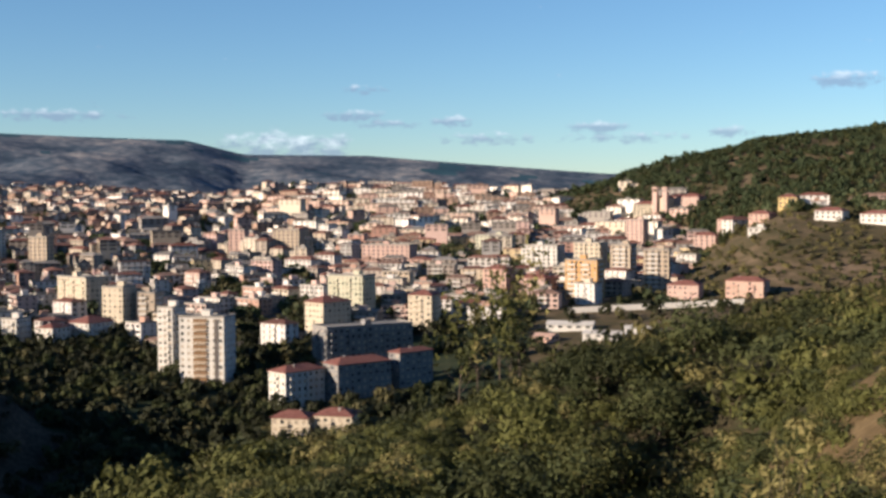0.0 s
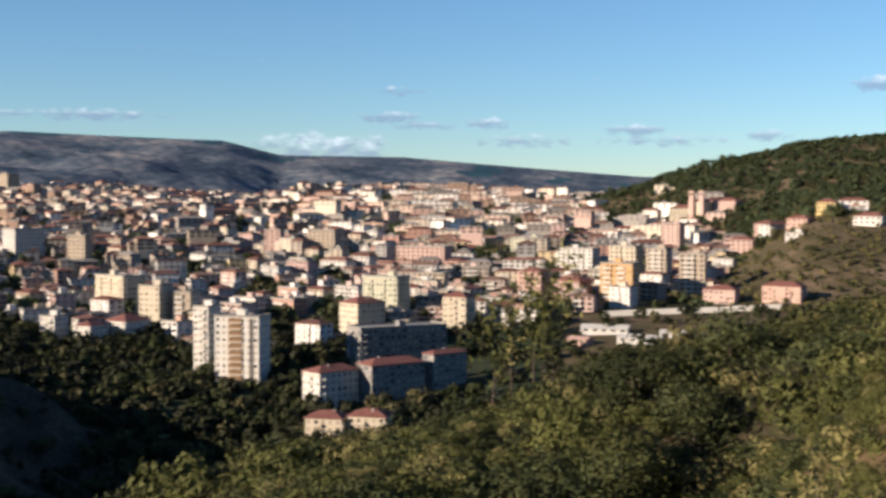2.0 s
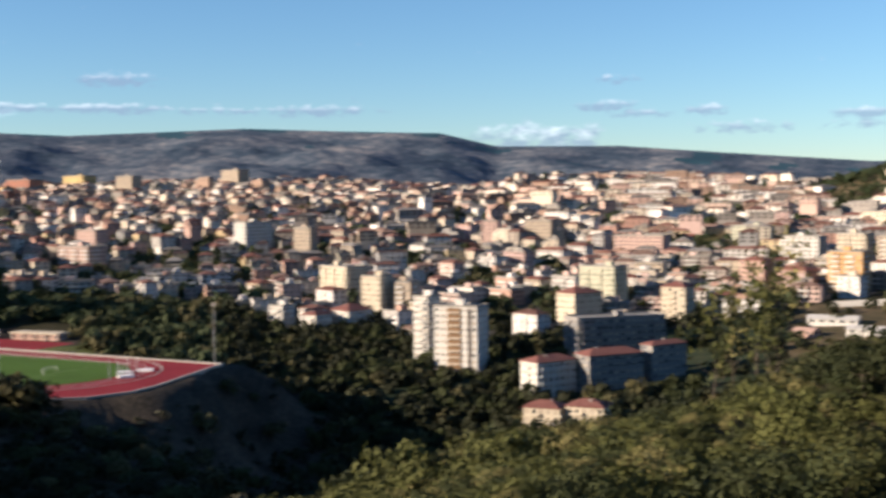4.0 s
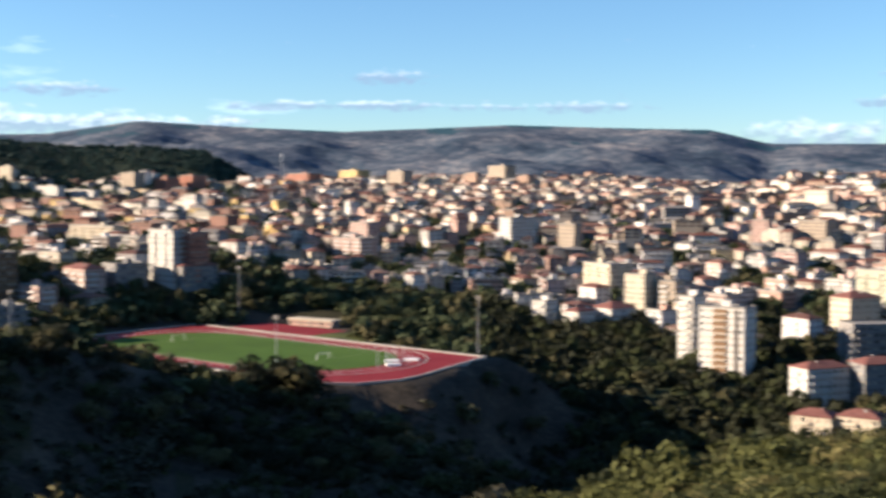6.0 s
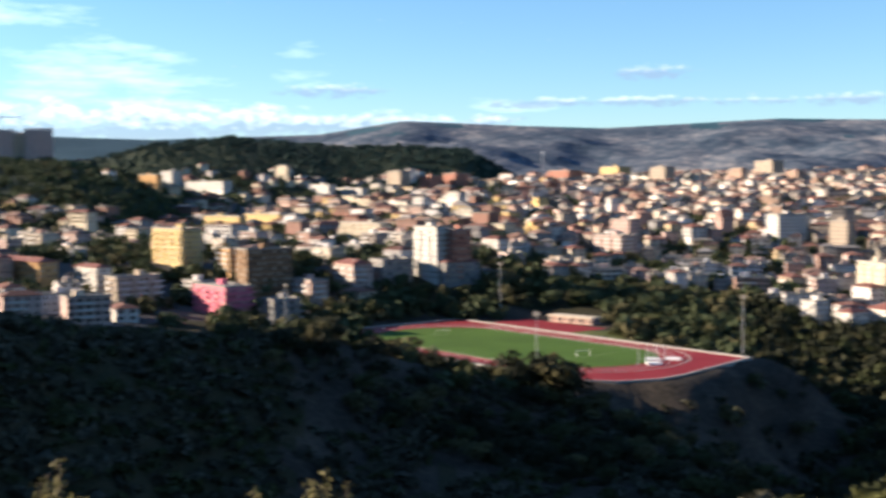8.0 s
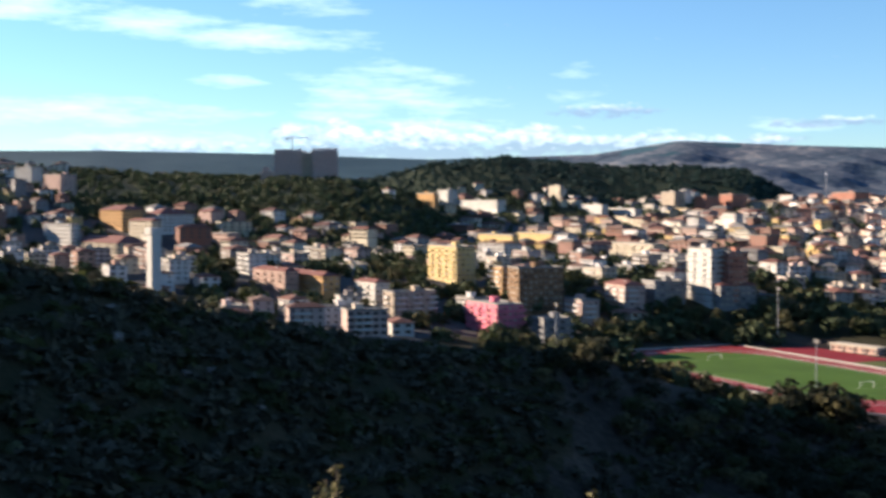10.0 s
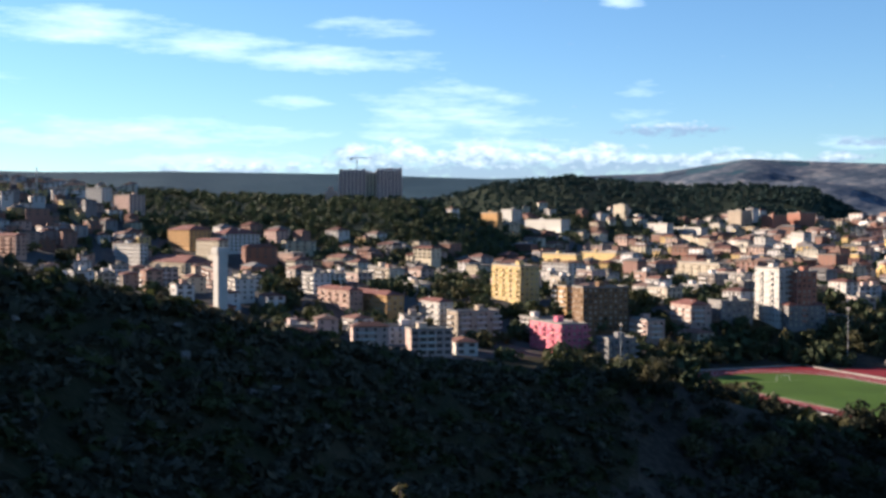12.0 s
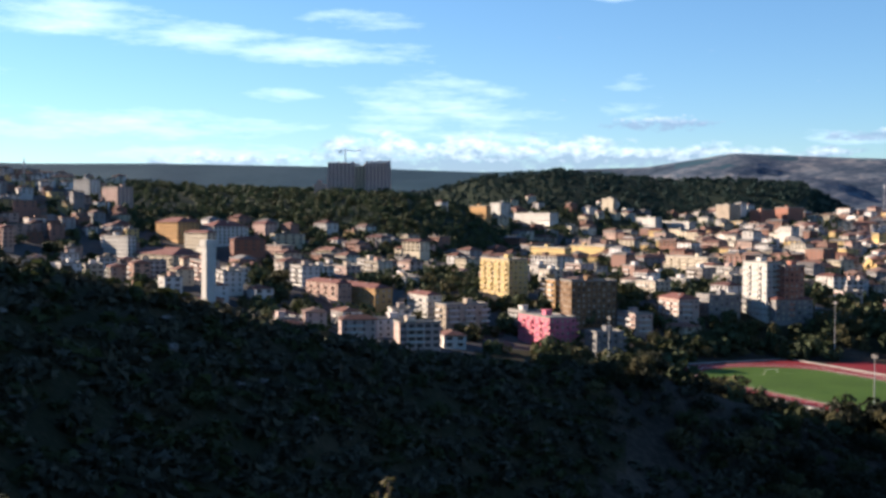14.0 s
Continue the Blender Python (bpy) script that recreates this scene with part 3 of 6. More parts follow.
def apartment(b, r, w, d, turn, floors, colour, roof, label, fine=False, group="", balconies=True):
    """One apartment house at a bearing and distance, its front turned away from the line of sight by turn."""
    rnd = random.Random(int(b * 100) + int(r))
    x, y = spot(b, r)
    z = ground_z(x, y)
    HEROES.append((x, y, max(w, d) * 0.62))
    root = new("apartment_building")
    tagged(root, label, "apartment building", group)
    root.matrix_basis = pose(x, y, z, 0, 0, b - turn)
    h = floors * STOREY
    shape = Shape()
    win, sill, recess = ((1.5, 1.5), 0.9, 0.28) if fine else ((2.3, 1.75), 0.8, 0.7)
    cell = 3.3 if fine else 4.2
    band = rnd.random() < 0.8 and balconies
    for k, (fr, length) in enumerate(sides(w, d)):
        bays = max(1, round(length / (cell if k < 2 else 6.0)))
        single = fine and k in (0, 1)
        found = facade(shape, fr, length, floors, bays, win, sill, recess, joined=not single)
        if single:
            for e, a, g, c in found:
                place = Matrix.Translation(fr((e + g) / 2, a, 0.0)) @ pose(0, 0, 0, 0, 0, 90 * k)
                part("window", window_mesh(win, recess, rnd.choice((0.0, 0.45, 0.999, 0.999)), colour), root, m=place)
        if k in (0, 1) and band and floors > 2 and (fine or r < 1000):
            spots = [i for i in range(bays) if i % 3 == 1] or [0]
            for f in range(1, floors):
                for i in spots:
                    u = (i + 0.5) * length / bays
                    place = Matrix.Translation(fr(u, f * STOREY, 0.0)) @ pose(0, 0, 0, 0, 0, 90 * k)
                    part("balcony", balcony_mesh(min(length / bays * 1.7, length * 0.8), "white" if colour in ("ochre", "pink", "tan") else colour), root, m=place)
    part("wall", shape.mesh("wall", [WALLS[colour], DIM_GLASS]), root)
    if roof == "hip":
        rise = min(w, d) * 0.2
        top = part("roof", hip_roof(w, d, h, rise).mesh("roof", [TILES]), root, "terracotta tiled hip roof")
        part("chimney", chimney(w, d, h, rise * 0.7, rnd).mesh("chimney", [CONCRETE]), top)
    else:
        top = part("roof", flat_roof(w, d, h).mesh("roof", [FLAT]), root, "flat screed roof with parapet")
        part("stair_house", stair_house(w, d, h, rnd).mesh("stair_house", [WALLS[colour]]), top)
    return root

# ---- the houses that stand out in the town ----
tower = apartment(10.75, 590, 22.6, 14.0, 24, 10, "white", "flat", "white ten-storey tower block with brown loggias", True, balconies=False)
LOGGIA = Shape()
LOGGIA.box(-1.7, -0.10, 0.35, 1.7, -0.02, 2.0)
LOGGIA.box(-1.7, -1.0, -0.62, 1.7, -0.02, -0.5, 1)
LOGGIA.box(-1.7, -1.0, -0.5, 1.7, -0.9, 0.4, 1)
LOGGIA = LOGGIA.mesh("loggia", [WALLS["brown"], WALLS["tan"]])
for f in range(10):
    for x in (-2.6, 0.9):
        part("loggia", LOGGIA, tower, "brown loggia with a sandy parapet" if f == 0 else "", m=pose(x, -7.0, f * STOREY + 0.62))
s = Shape()
s.box(6.6, -7.14, 0.2, 8.6, -7.02, 10 * STOREY - 0.6)
part("stair_strip", s.mesh("stair_strip", [DIM_GLASS]), tower, "dark glazed stair strip")
apartment(12.35, 614, 8.5, 12.1, 34, 10, "white", "flat", "white plastered ten-storey apartment block with flat roof", True)
apartment(6.65, 536, 11.7, 22.2, 51, 5, "white", "hip", "white plastered five-storey apartment block with red tiled roof", True)
# long rows: the grey deepens their shaded fronts by colour
apartment(3.81, 544, 12.2, 28.2, 57, 5, "grey", "hip", "five-storey apartment block with red tiled roof, grey plaster darkened for shade", True)
apartment(1.28, 560, 7.6, 20.5, 48, 5, "grey", "hip", "five-storey apartment block with red tiled roof, grey plaster darkened for shade", True)
apartment(3.54, 612, 16.9, 48.0, 63, 6, "grey", "flat", "six-storey apartment block with flat roof, grey plaster darkened for shade", True)
apartment(5.18, 682, 15.2, 20.6, 48, 6, "cream", "hip", "cream plastered six-storey apartment block with red tiled roof", True)
apartment(4.05, 736, 25.4, 13.6, 36, 8, "green", "flat", "pale green eight-storey apartment block with flat roof", True)
apartment(2.26, 1012, 42.8, 17.0, 24, 6, "pink", "flat", "faded pink six-storey apartment block with flat roof")
apartment(6.95, 1078, 25.7, 12.6, 27, 8, "tan", "flat", "sandy brown eight-storey apartment block with flat roof")
apartment(9.26, 1094, 14.7, 12.8, 21, 8, "pink", "flat", "faded pink eight-storey apartment block with flat roof")
apartment(18.02, 1012, 17.2, 9.1, 39, 9, "tan", "flat", "sandy brown nine-storey apartment block with flat roof")
apartment(16.25, 784, 30.8, 16.4, 57, 7, "cream", "flat", "cream plastered seven-storey apartment block with flat roof", True)
apartment(14.69, 730, 14.1, 12.9, 36, 7, "cream", "flat", "cream plastered seven-storey apartment block with flat roof", True)
apartment(13.32, 726, 11.6, 12.3, 27, 6, "tan", "flat", "sandy brown six-storey apartment block with flat roof", True)
apartment(15.95, 690, 16.7, 18.4, 48, 3, "white", "hip", "white plastered three-storey house with red tiled roof", True)
apartment(17.54, 678, 10.4, 14.1, 42, 3, "white", "hip", "white plastered three-storey house with red tiled roof", True)
apartment(19.14, 684, 9.5, 11.7, 39, 4, "white", "flat", "white plastered four-storey apartment block with flat roof", True)
apartment(-6.92, 790, 21.7, 14.2, 21, 8, "ochre", "flat", "orange ochre eight-storey apartment block with flat roof", True)
apartment(-7.18, 902, 20.9, 13.6, 27, 9, "cream", "flat", "cream plastered nine-storey apartment block with flat roof")
apartment(-8.70, 874, 14.7, 12.7, 21, 9, "tan", "flat", "sandy brown nine-storey apartment block with flat roof")
apartment(-10.25, 822, 16.9, 7.0, 12, 9, "tan", "flat", "sandy brown nine-storey apartment block with flat roof")
apartment(-11.54, 766, 19.3, 12.7, 15, 3, "pink", "hip", "faded pink three-storey house with red tiled roof", True)
apartment(-14.33, 756, 23.1, 12.5, 18, 3, "salmon", "hip", "salmon coloured three-storey house with red tiled roof", True)
apartment(-12.47, 1040, 18.3, 12.0, 15, 4, "pink", "hip", "faded pink four-storey apartment block with red tiled roof")
apartment(-9.33, 1194, 18.2, 13.6, 24, 8, "pink", "flat", "faded pink eight-storey apartment block with flat roof")
apartment(-4.97, 964, 31.2, 15.3, 27, 7, "white", "flat", "white plastered seven-storey apartment block with flat roof")
apartment(-2.91, 812, 17.4, 12.9, 30, 6, "salmon", "hip", "salmon coloured six-storey apartment block with red tiled roof")
apartment(-4.63, 808, 24.6, 13.0, 39, 4, "salmon", "hip", "salmon coloured four-storey apartment block with red tiled roof")
apartment(-17.97, 946, 20.8, 13.6, 21, 2, "white", "hip", "white plastered two-storey house with red tiled roof")
apartment(-19.98, 932, 22.8, 12.8, 24, 2, "white", "hip", "white plastered two-storey house with red tiled roof")
apartment(-16.15, 1050, 14.9, 13.9, 15, 3, "yellow", "hip", "yellow plastered three-storey house with red tiled roof")
apartment(-14.75, 938, 12.8, 7.0, 12, 1, "white", "flat", "white plastered one-storey house with flat roof")
apartment(-13.55, 1102, 18.4, 13.7, 30, 3, "pink", "hip", "faded pink three-storey house with red tiled roof")
apartment(-14.99, 990, 17.4, 12.9, 30, 2, "salmon", "hip", "salmon coloured two-storey house with red tiled roof")
apartment(6.80, 484, 15.0, 11.5, 18, 3, "cream", "hip", "cream plastered three-storey house with red tiled roof", True)
apartment(4.76, 482, 15.4, 11.9, 18, 3, "cream", "hip", "cream plastered three-storey house with red tiled roof", True)
apartment(-2.73, 1120, 33.1, 16.2, 27, 5, "green", "flat", "pale green five-storey apartment block with flat roof")
apartment(-9.89, 1388, 33.4, 17.5, 12, 4, "cream", "hip", "cream plastered four-storey apartment block with red tiled roof")
apartment(-11.53, 1382, 43.5, 16.8, 33, 4, "pink", "hip", "faded pink four-storey apartment block with red tiled roof")
apartment(0.62, 694, 14.3, 13.8, 24, 6, "cream", "hip", "cream plastered six-storey apartment block with red tiled roof", True)
apartment(36.80, 726, 24.5, 7.0, 57, 10, "white", "flat", "white plastered ten-storey apartment block with flat roof", True)
apartment(35.50, 720, 10.5, 12.7, 57, 10, "rust", "flat", "rust red ten-storey apartment block with flat roof", True)
apartment(35.53, 720, 13.4, 23.1, 60, 4, "grey", "hip", "grey plastered four-storey apartment block with red tiled roof", True)
apartment(46.35, 1136, 69.9, 7.0, 63, 5, "yellow", "flat", "yellow plastered five-storey apartment block with flat roof")
apartment(44.52, 1280, 78.9, 7.1, 63, 5, "yellow", "flat", "yellow plastered five-storey apartment block with flat roof")
apartment(48.54, 762, 39.0, 13.2, 63, 7, "yellow", "flat", "yellow plastered seven-storey apartment block with flat roof", True)
apartment(46.51, 634, 36.1, 15.0, 63, 5, "rose", "flat", "bright rose pink five-storey apartment block with flat roof", True)
# an ochre block; the brown plaster paints in its shaded face
apartment(44.57, 698, 14.0, 28.5, 63, 8, "brown", "flat", "eight-storey apartment block with flat roof, its shade painted dark brown", True)
apartment(46.23, 732, 18.7, 7.0, 63, 5, "ochre", "flat", "orange ochre five-storey apartment block with flat roof", True)
apartment(42.41, 680, 21.0, 10.7, 63, 4, "pink", "flat", "faded pink four-storey apartment block with flat roof", True)
apartment(43.81, 612, 12.7, 15.1, 63, 5, "grey", "flat", "grey plastered five-storey apartment block with flat roof", True)
apartment(20.41, 1100, 18.8, 28.5, 57, 8, "white", "flat", "white plastered eight-storey apartment block with flat roof")
apartment(28.08, 982, 34.6, 18.7, 51, 6, "pink", "flat", "faded pink six-storey apartment block with flat roof")
apartment(27.65, 1084, 24.8, 13.4, 51, 7, "pink", "flat", "faded pink seven-storey apartment block with flat roof")
apartment(30.45, 1838, 52.1, 25.2, 54, 5, "rust", "flat", "rust red five-storey apartment block with flat roof")
apartment(28.13, 1850, 47.8, 23.2, 54, 5, "yellow", "flat", "yellow plastered five-storey apartment block with flat roof")
apartment(25.97, 1710, 32.8, 17.7, 51, 8, "tan", "flat", "sandy brown eight-storey apartment block with flat roof")
apartment(21.19, 1810, 38.4, 20.7, 51, 8, "tan", "flat", "sandy brown eight-storey apartment block with flat roof")
apartment(38.24, 1832, 38.9, 18.4, 60, 8, "tan", "flat", "sandy brown eight-storey apartment block with flat roof")
apartment(36.72, 1822, 32.5, 22.9, 60, 7, "rust", "flat", "rust red seven-storey apartment block with flat roof")
apartment(35.53, 1842, 36.0, 25.4, 60, 7, "rust", "flat", "rust red seven-storey apartment block with flat roof")
apartment(39.87, 966, 63.6, 9.2, 60, 5, "cream", "flat", "cream plastered five-storey apartment block with flat roof")
apartment(40.41, 714, 25.1, 12.8, 63, 4, "pink", "hip", "faded pink four-storey apartment block with red tiled roof", True)
apartment(38.64, 722, 16.5, 19.6, 63, 4, "grey", "flat", "grey plastered four-storey apartment block with flat roof", True)
apartment(55.14, 722, 51.5, 11.3, 63, 3, "ochre", "hip", "orange ochre three-storey house with red tiled roof", True)
apartment(56.78, 730, 41.5, 9.1, 63, 3, "salmon", "hip", "salmon coloured three-storey house with red tiled roof", True)
apartment(52.27, 686, 25.3, 8.6, 63, 5, "white", "hip", "white plastered five-storey apartment block with red tiled roof", True)
apartment(50.51, 662, 12.5, 25.4, 63, 5, "tan", "flat", "sandy brown five-storey apartment block with flat roof", True)
apartment(63.71, 1116, 42.1, 21.4, 63, 5, "ochre", "hip", "orange ochre five-storey apartment block with red tiled roof")
apartment(62.69, 1060, 41.7, 9.1, 63, 5, "cream", "hip", "cream plastered five-storey apartment block with red tiled roof")
apartment(61.62, 1104, 28.3, 33.6, 63, 5, "white", "hip", "white plastered five-storey apartment block with red tiled roof")
apartment(59.73, 1154, 25.5, 13.0, 63, 4, "pink", "hip", "faded pink four-storey apartment block with red tiled roof")
apartment(71.61, 992, 40.9, 8.9, 63, 5, "salmon", "hip", "salmon coloured five-storey apartment block with red tiled roof")
apartment(49.66, 1504, 45.4, 7.0, 63, 6, "ochre", "flat", "orange ochre six-storey apartment block with flat roof")
apartment(48.72, 1824, 33.5, 17.0, 63, 7, "white", "flat", "white plastered seven-storey apartment block with flat roof")
apartment(47.37, 1768, 152.6, 13.7, 63, 4, "white", "flat", "white plastered four-storey apartment block with flat roof")
apartment(67.72, 1376, 28.3, 13.7, 54, 6, "white", "flat", "white plastered six-storey apartment block with flat roof")
apartment(66.38, 1324, 34.9, 17.8, 63, 6, "pink", "flat", "faded pink six-storey apartment block with flat roof")
apartment(66.29, 1002, 40.8, 7.0, 63, 5, "white", "flat", "white plastered five-storey apartment block with flat roof")
apartment(64.28, 966, 75.2, 25.5, 63, 3, "cream", "hip", "cream plastered three-storey house with red tiled roof")
apartment(43.63, 1858, 37.2, 7.0, 63, 7, "cream", "flat", "cream plastered seven-storey apartment block with flat roof")
apartment(42.00, 1788, 85.1, 10.8, 63, 4, "white", "flat", "white plastered four-storey apartment block with flat roof")
apartment(40.46, 1766, 83.3, 10.6, 63, 4, "white", "flat", "white plastered four-storey apartment block with flat roof")

# ---- the running track and pitch on its terrace ----


def on_field(u, v, up=0.0):
    x, y = field_xy(u, v)
    return x, y, EYE + FIELD["z"] + up


def oval(half, radius, steps=24):
    pts = [(half + radius * math.cos(a), radius * math.sin(a)) for a in np.linspace(-math.pi / 2, math.pi / 2, steps)]
    return pts + [(-half - radius * math.cos(a), -radius * math.sin(a)) for a in np.linspace(-math.pi / 2, math.pi / 2, steps)]


def field_root(name, label, category, kind=""):
    ob = new(name)
    ob.matrix_basis = pose(FIELD["x"], FIELD["y"], EYE + FIELD["z"], 0, 0, math.degrees(FIELD["turn"]))
    return tagged(ob, label, category, kind=kind)


def slab(points, top, mat, name):
    bm = bmesh.new()
    vs = [bm.verts.new((u, v, top)) for u, v in points]
    face = bm.faces.new(vs)
    low = bmesh.ops.extrude_face_region(bm, geom=[face])["geom"]
    bmesh.ops.translate(bm, vec=(0, 0, -0.5), verts=[g for g in low if isinstance(g, bmesh.types.BMVert)])
    bmesh.ops.recalc_face_normals(bm, faces=bm.faces)
    me = bpy.data.meshes.new(name)
    bm.to_mesh(me)
    bm.free()
    me.materials.append(mat)
    return me


def ring(half, r0, r1, z, mat, name, thick=0.12):
    s = Shape()
    a, c = oval(half, r0), oval(half, r1)
    for i in range(len(a)):
        j = (i + 1) % len(a)
        lift = lambda p, h: (p[0], p[1], h)
        s.quad(lift(a[i], z), lift(c[i], z), lift(c[j], z), lift(a[j], z))
        s.quad(lift(c[i], z - thick), lift(c[j], z - thick), lift(c[j], z), lift(c[i], z))
        s.quad(lift(a[j], z - thick), lift(a[i], z - thick), lift(a[i], z), lift(a[j], z))
    return s.mesh(name, [mat])


stadium = field_root("running_track", "red athletics running track round a green pitch", "running track")
part("surface", slab([(-97, -49), (97, -49), (97, 49), (-92, 49), (-106, 38), (-112, 22), (-111, 8), (-107, -8)], 0.05, TRACK, "surface"), stadium, "dull red rubber surface")
part("court", slab([(16, -80), (76, -80), (76, -50.4), (16, -50.4)], 0.06, TRACK, "court"), stadium, "red training court beside the track")
part("inner_kerb", ring(47, 36.0, 36.4, 0.17, CONCRETE, "inner_kerb"), stadium, "pale kerb")
part("lane_line", ring(47, 40.0, 40.25, 0.064, WHITE_PAINT, "lane_line", 0.01), stadium)
part("outer_line", ring(47, 45.6, 46.3, 0.13, CONCRETE, "outer_line", 0.07), stadium)
pitch = field_root("football_pitch", "mown green turf football pitch inside the track", "pitch")
part("turf", slab(oval(44, 35.5), 0.11, GRASS, "turf"), pitch)
for u0, v0, u1, v1 in ((-50, -32, 50, -31.88), (-50, 31.88, 50, 32), (-50, -31.88, -49.88, 31.88), (49.88, -31.88, 50, 31.88)):
    s = Shape()
    s.box(u0, v0, 0.1, u1, v1, 0.116)
    part("touchline", s.mesh("touchline", [CONCRETE]), pitch, "faint worn touchline")
wall = field_root("perimeter_wall", "low pale concrete wall round the sports ground", "wall", "structure")
for u0, v0, u1, v1, h in ((97.4, -50.2, 98.2, 50.2, 0.5), (-97.4, -50.2, 97.4, -49.4, 0.45), (-92, 49.4, 97.4, 50.2, 0.6)):
    s = Shape()
    s.box(u0, v0, -2.5, u1, v1, h)
    s.box(u0 - 0.1, v0 - 0.1, h, u1 + 0.1, v1 + 0.1, h + 0.12)
    part("wall_length", s.mesh("wall_length", [CONCRETE]), wall)
# the wall bends round the near end
BEND = [(-97.6, -49.8), (-107.6, -8), (-111.6, 8), (-112.6, 22.3), (-106.4, 38.5), (-92, 49.8)]
for (u0, v0), (u1, v1) in zip(BEND, BEND[1:]):
    s = Shape()
    run = math.hypot(u1 - u0, v1 - v0)
    s.box(0, -0.4, -3.5, run, 0.4, 0.55)
    s.box(0, -0.5, 0.55, run, 0.5, 0.67)
    part("wall_length", s.mesh("wall_length", [CONCRETE]), wall, m=pose(u0, v0, 0, 0, 0, math.degrees(math.atan2(v1 - v0, u1 - u0))))


def goal(u):
    g = new("football_goal")
    g.matrix_basis = pose(*on_field(u, 0, 0.11), 0, 0, math.degrees(FIELD["turn"]) + 90)
    tagged(g, "white metal football goal on the turf", "goal", "goals")
    for k, box in enumerate(((-3.72, -0.06, 0, -3.6, 0.06, 2.44), (3.6, -0.06, 0, 3.72, 0.06, 2.44), (-3.72, -0.06, 2.44, 3.72, 0.06, 2.56))):
        s = Shape()
        s.box(*box)
        part("crossbar" if k == 2 else "post", s.mesh("post", [WHITE_PAINT]), g)


goal(-49)
goal(49)


def landing_mat(u, v, a):
    g = new("landing_mat")
    g.matrix_basis = pose(*on_field(u, v, 0.06), 0, 0, a)
    tagged(g, "thick white high jump mat on the red surface", "mat", "landing mats")
    s = Shape()
    s.box(-3, -2, 0.0, 3, 2, 0.75)
    s.box(-2.9, -1.9, 0.75, 2.9, 1.9, 0.85)
    part("pad", s.mesh("pad", [WHITE_PAINT]), g)


landing_mat(-76, -14, 20)
landing_mat(-84, -6, 35)
landing_mat(-80, -22, 15)


def vault_stand(u, v):
    g = new("vault_stand")
    g.matrix_basis = pose(*on_field(u, v, 0.06), 0, 0, 20)
    tagged(g, "tall white pole vault uprights beside the mats", "vault stand", "vault stands")
    for x in (-2.2, 2.2):
        s = Shape()
        s.box(x - 0.5, -0.3, 0, x + 0.5, 0.3, 0.12)
        part("base", s.mesh("base", [METAL]), g)
        s = Shape()
        s.box(x - 0.11, -0.11, 0.12, x + 0.11, 0.11, 6.2)
        part("upright", s.mesh("upright", [WHITE_PAINT]), g)


vault_stand(-74, -20)
vault_stand(-79, -10)
vault_stand(-83, -1)


def mast(u, v, h):
    g = new("floodlight_mast")
    x, y = field_xy(u, v)
    g.matrix_basis = pose(x, y, ground_z(x, y), 0, 0, math.degrees(FIELD["turn"]))
    tagged(g, "tall slim steel floodlight mast beside the track", "floodlight", "floodlights of the sports ground")
    part("pole", tube([(0, 0, -1), (0, 0, h * 0.5), (0, 0, h)], [0.24, 0.18, 0.11], 8).mesh("pole", [METAL]), g)
    s = Shape()
    s.box(-1.6, -0.15, h - 1.4, 1.6, 0.15, h - 1.2)
    s.box(-1.6, -0.15, h - 0.3, 1.6, 0.15, h - 0.1)
    arm = part("crossarm", s.mesh("crossarm", [DIM_GLASS]), g)
    for k in range(4):
        s = Shape()
        s.box(-1.5 + k * 0.8, -0.4, h - 1.2, -0.9 + k * 0.8, 0.1, h - 0.5)
        part("lamp", s.mesh("lamp", [DIM_GLASS]), arm)


def mast_at(b, r, h):
    x, y = spot(b, r)
    u, v = field_uv(x, y)
    mast(u, v, h)


mast_at(33.5, 668, 30)
mast_at(43.6, 560, 26)
mast_at(22.3, 545, 30)
mast_at(31.8, 452, 26)


def grandstand():
    x, y = field_xy(46, -86)
    g = new("changing_rooms")
    g.matrix_basis = pose(x, y, ground_z(x, y), 0, 0, -8)
    tagged(g, "long low salmon changing room building behind the track", "sports building")
    s = Shape()
    for fr, length in sides(28, 7):
        facade(s, fr, length, 1, max(1, round(length / 3.5)), (1.4, 1.2), 1.1, 0.2)
    part("wall", s.mesh("wall", [WALLS["salmon"], GLASS]), g)
    s = Shape()
    s.box(-14.6, -4.4, STOREY, 14.6, 4.1, STOREY + 0.8)
    part("roof", s.mesh("roof", [WALLS["cream"]]), g)
    s = Shape()
    for k in range(5):
        s.box(-13.8 + k * 6.8, -4.3, -1.0, -13.4 + k * 6.8, -3.9, STOREY)
    part("veranda", s.mesh("veranda", [CONCRETE]), g)


grandstand()


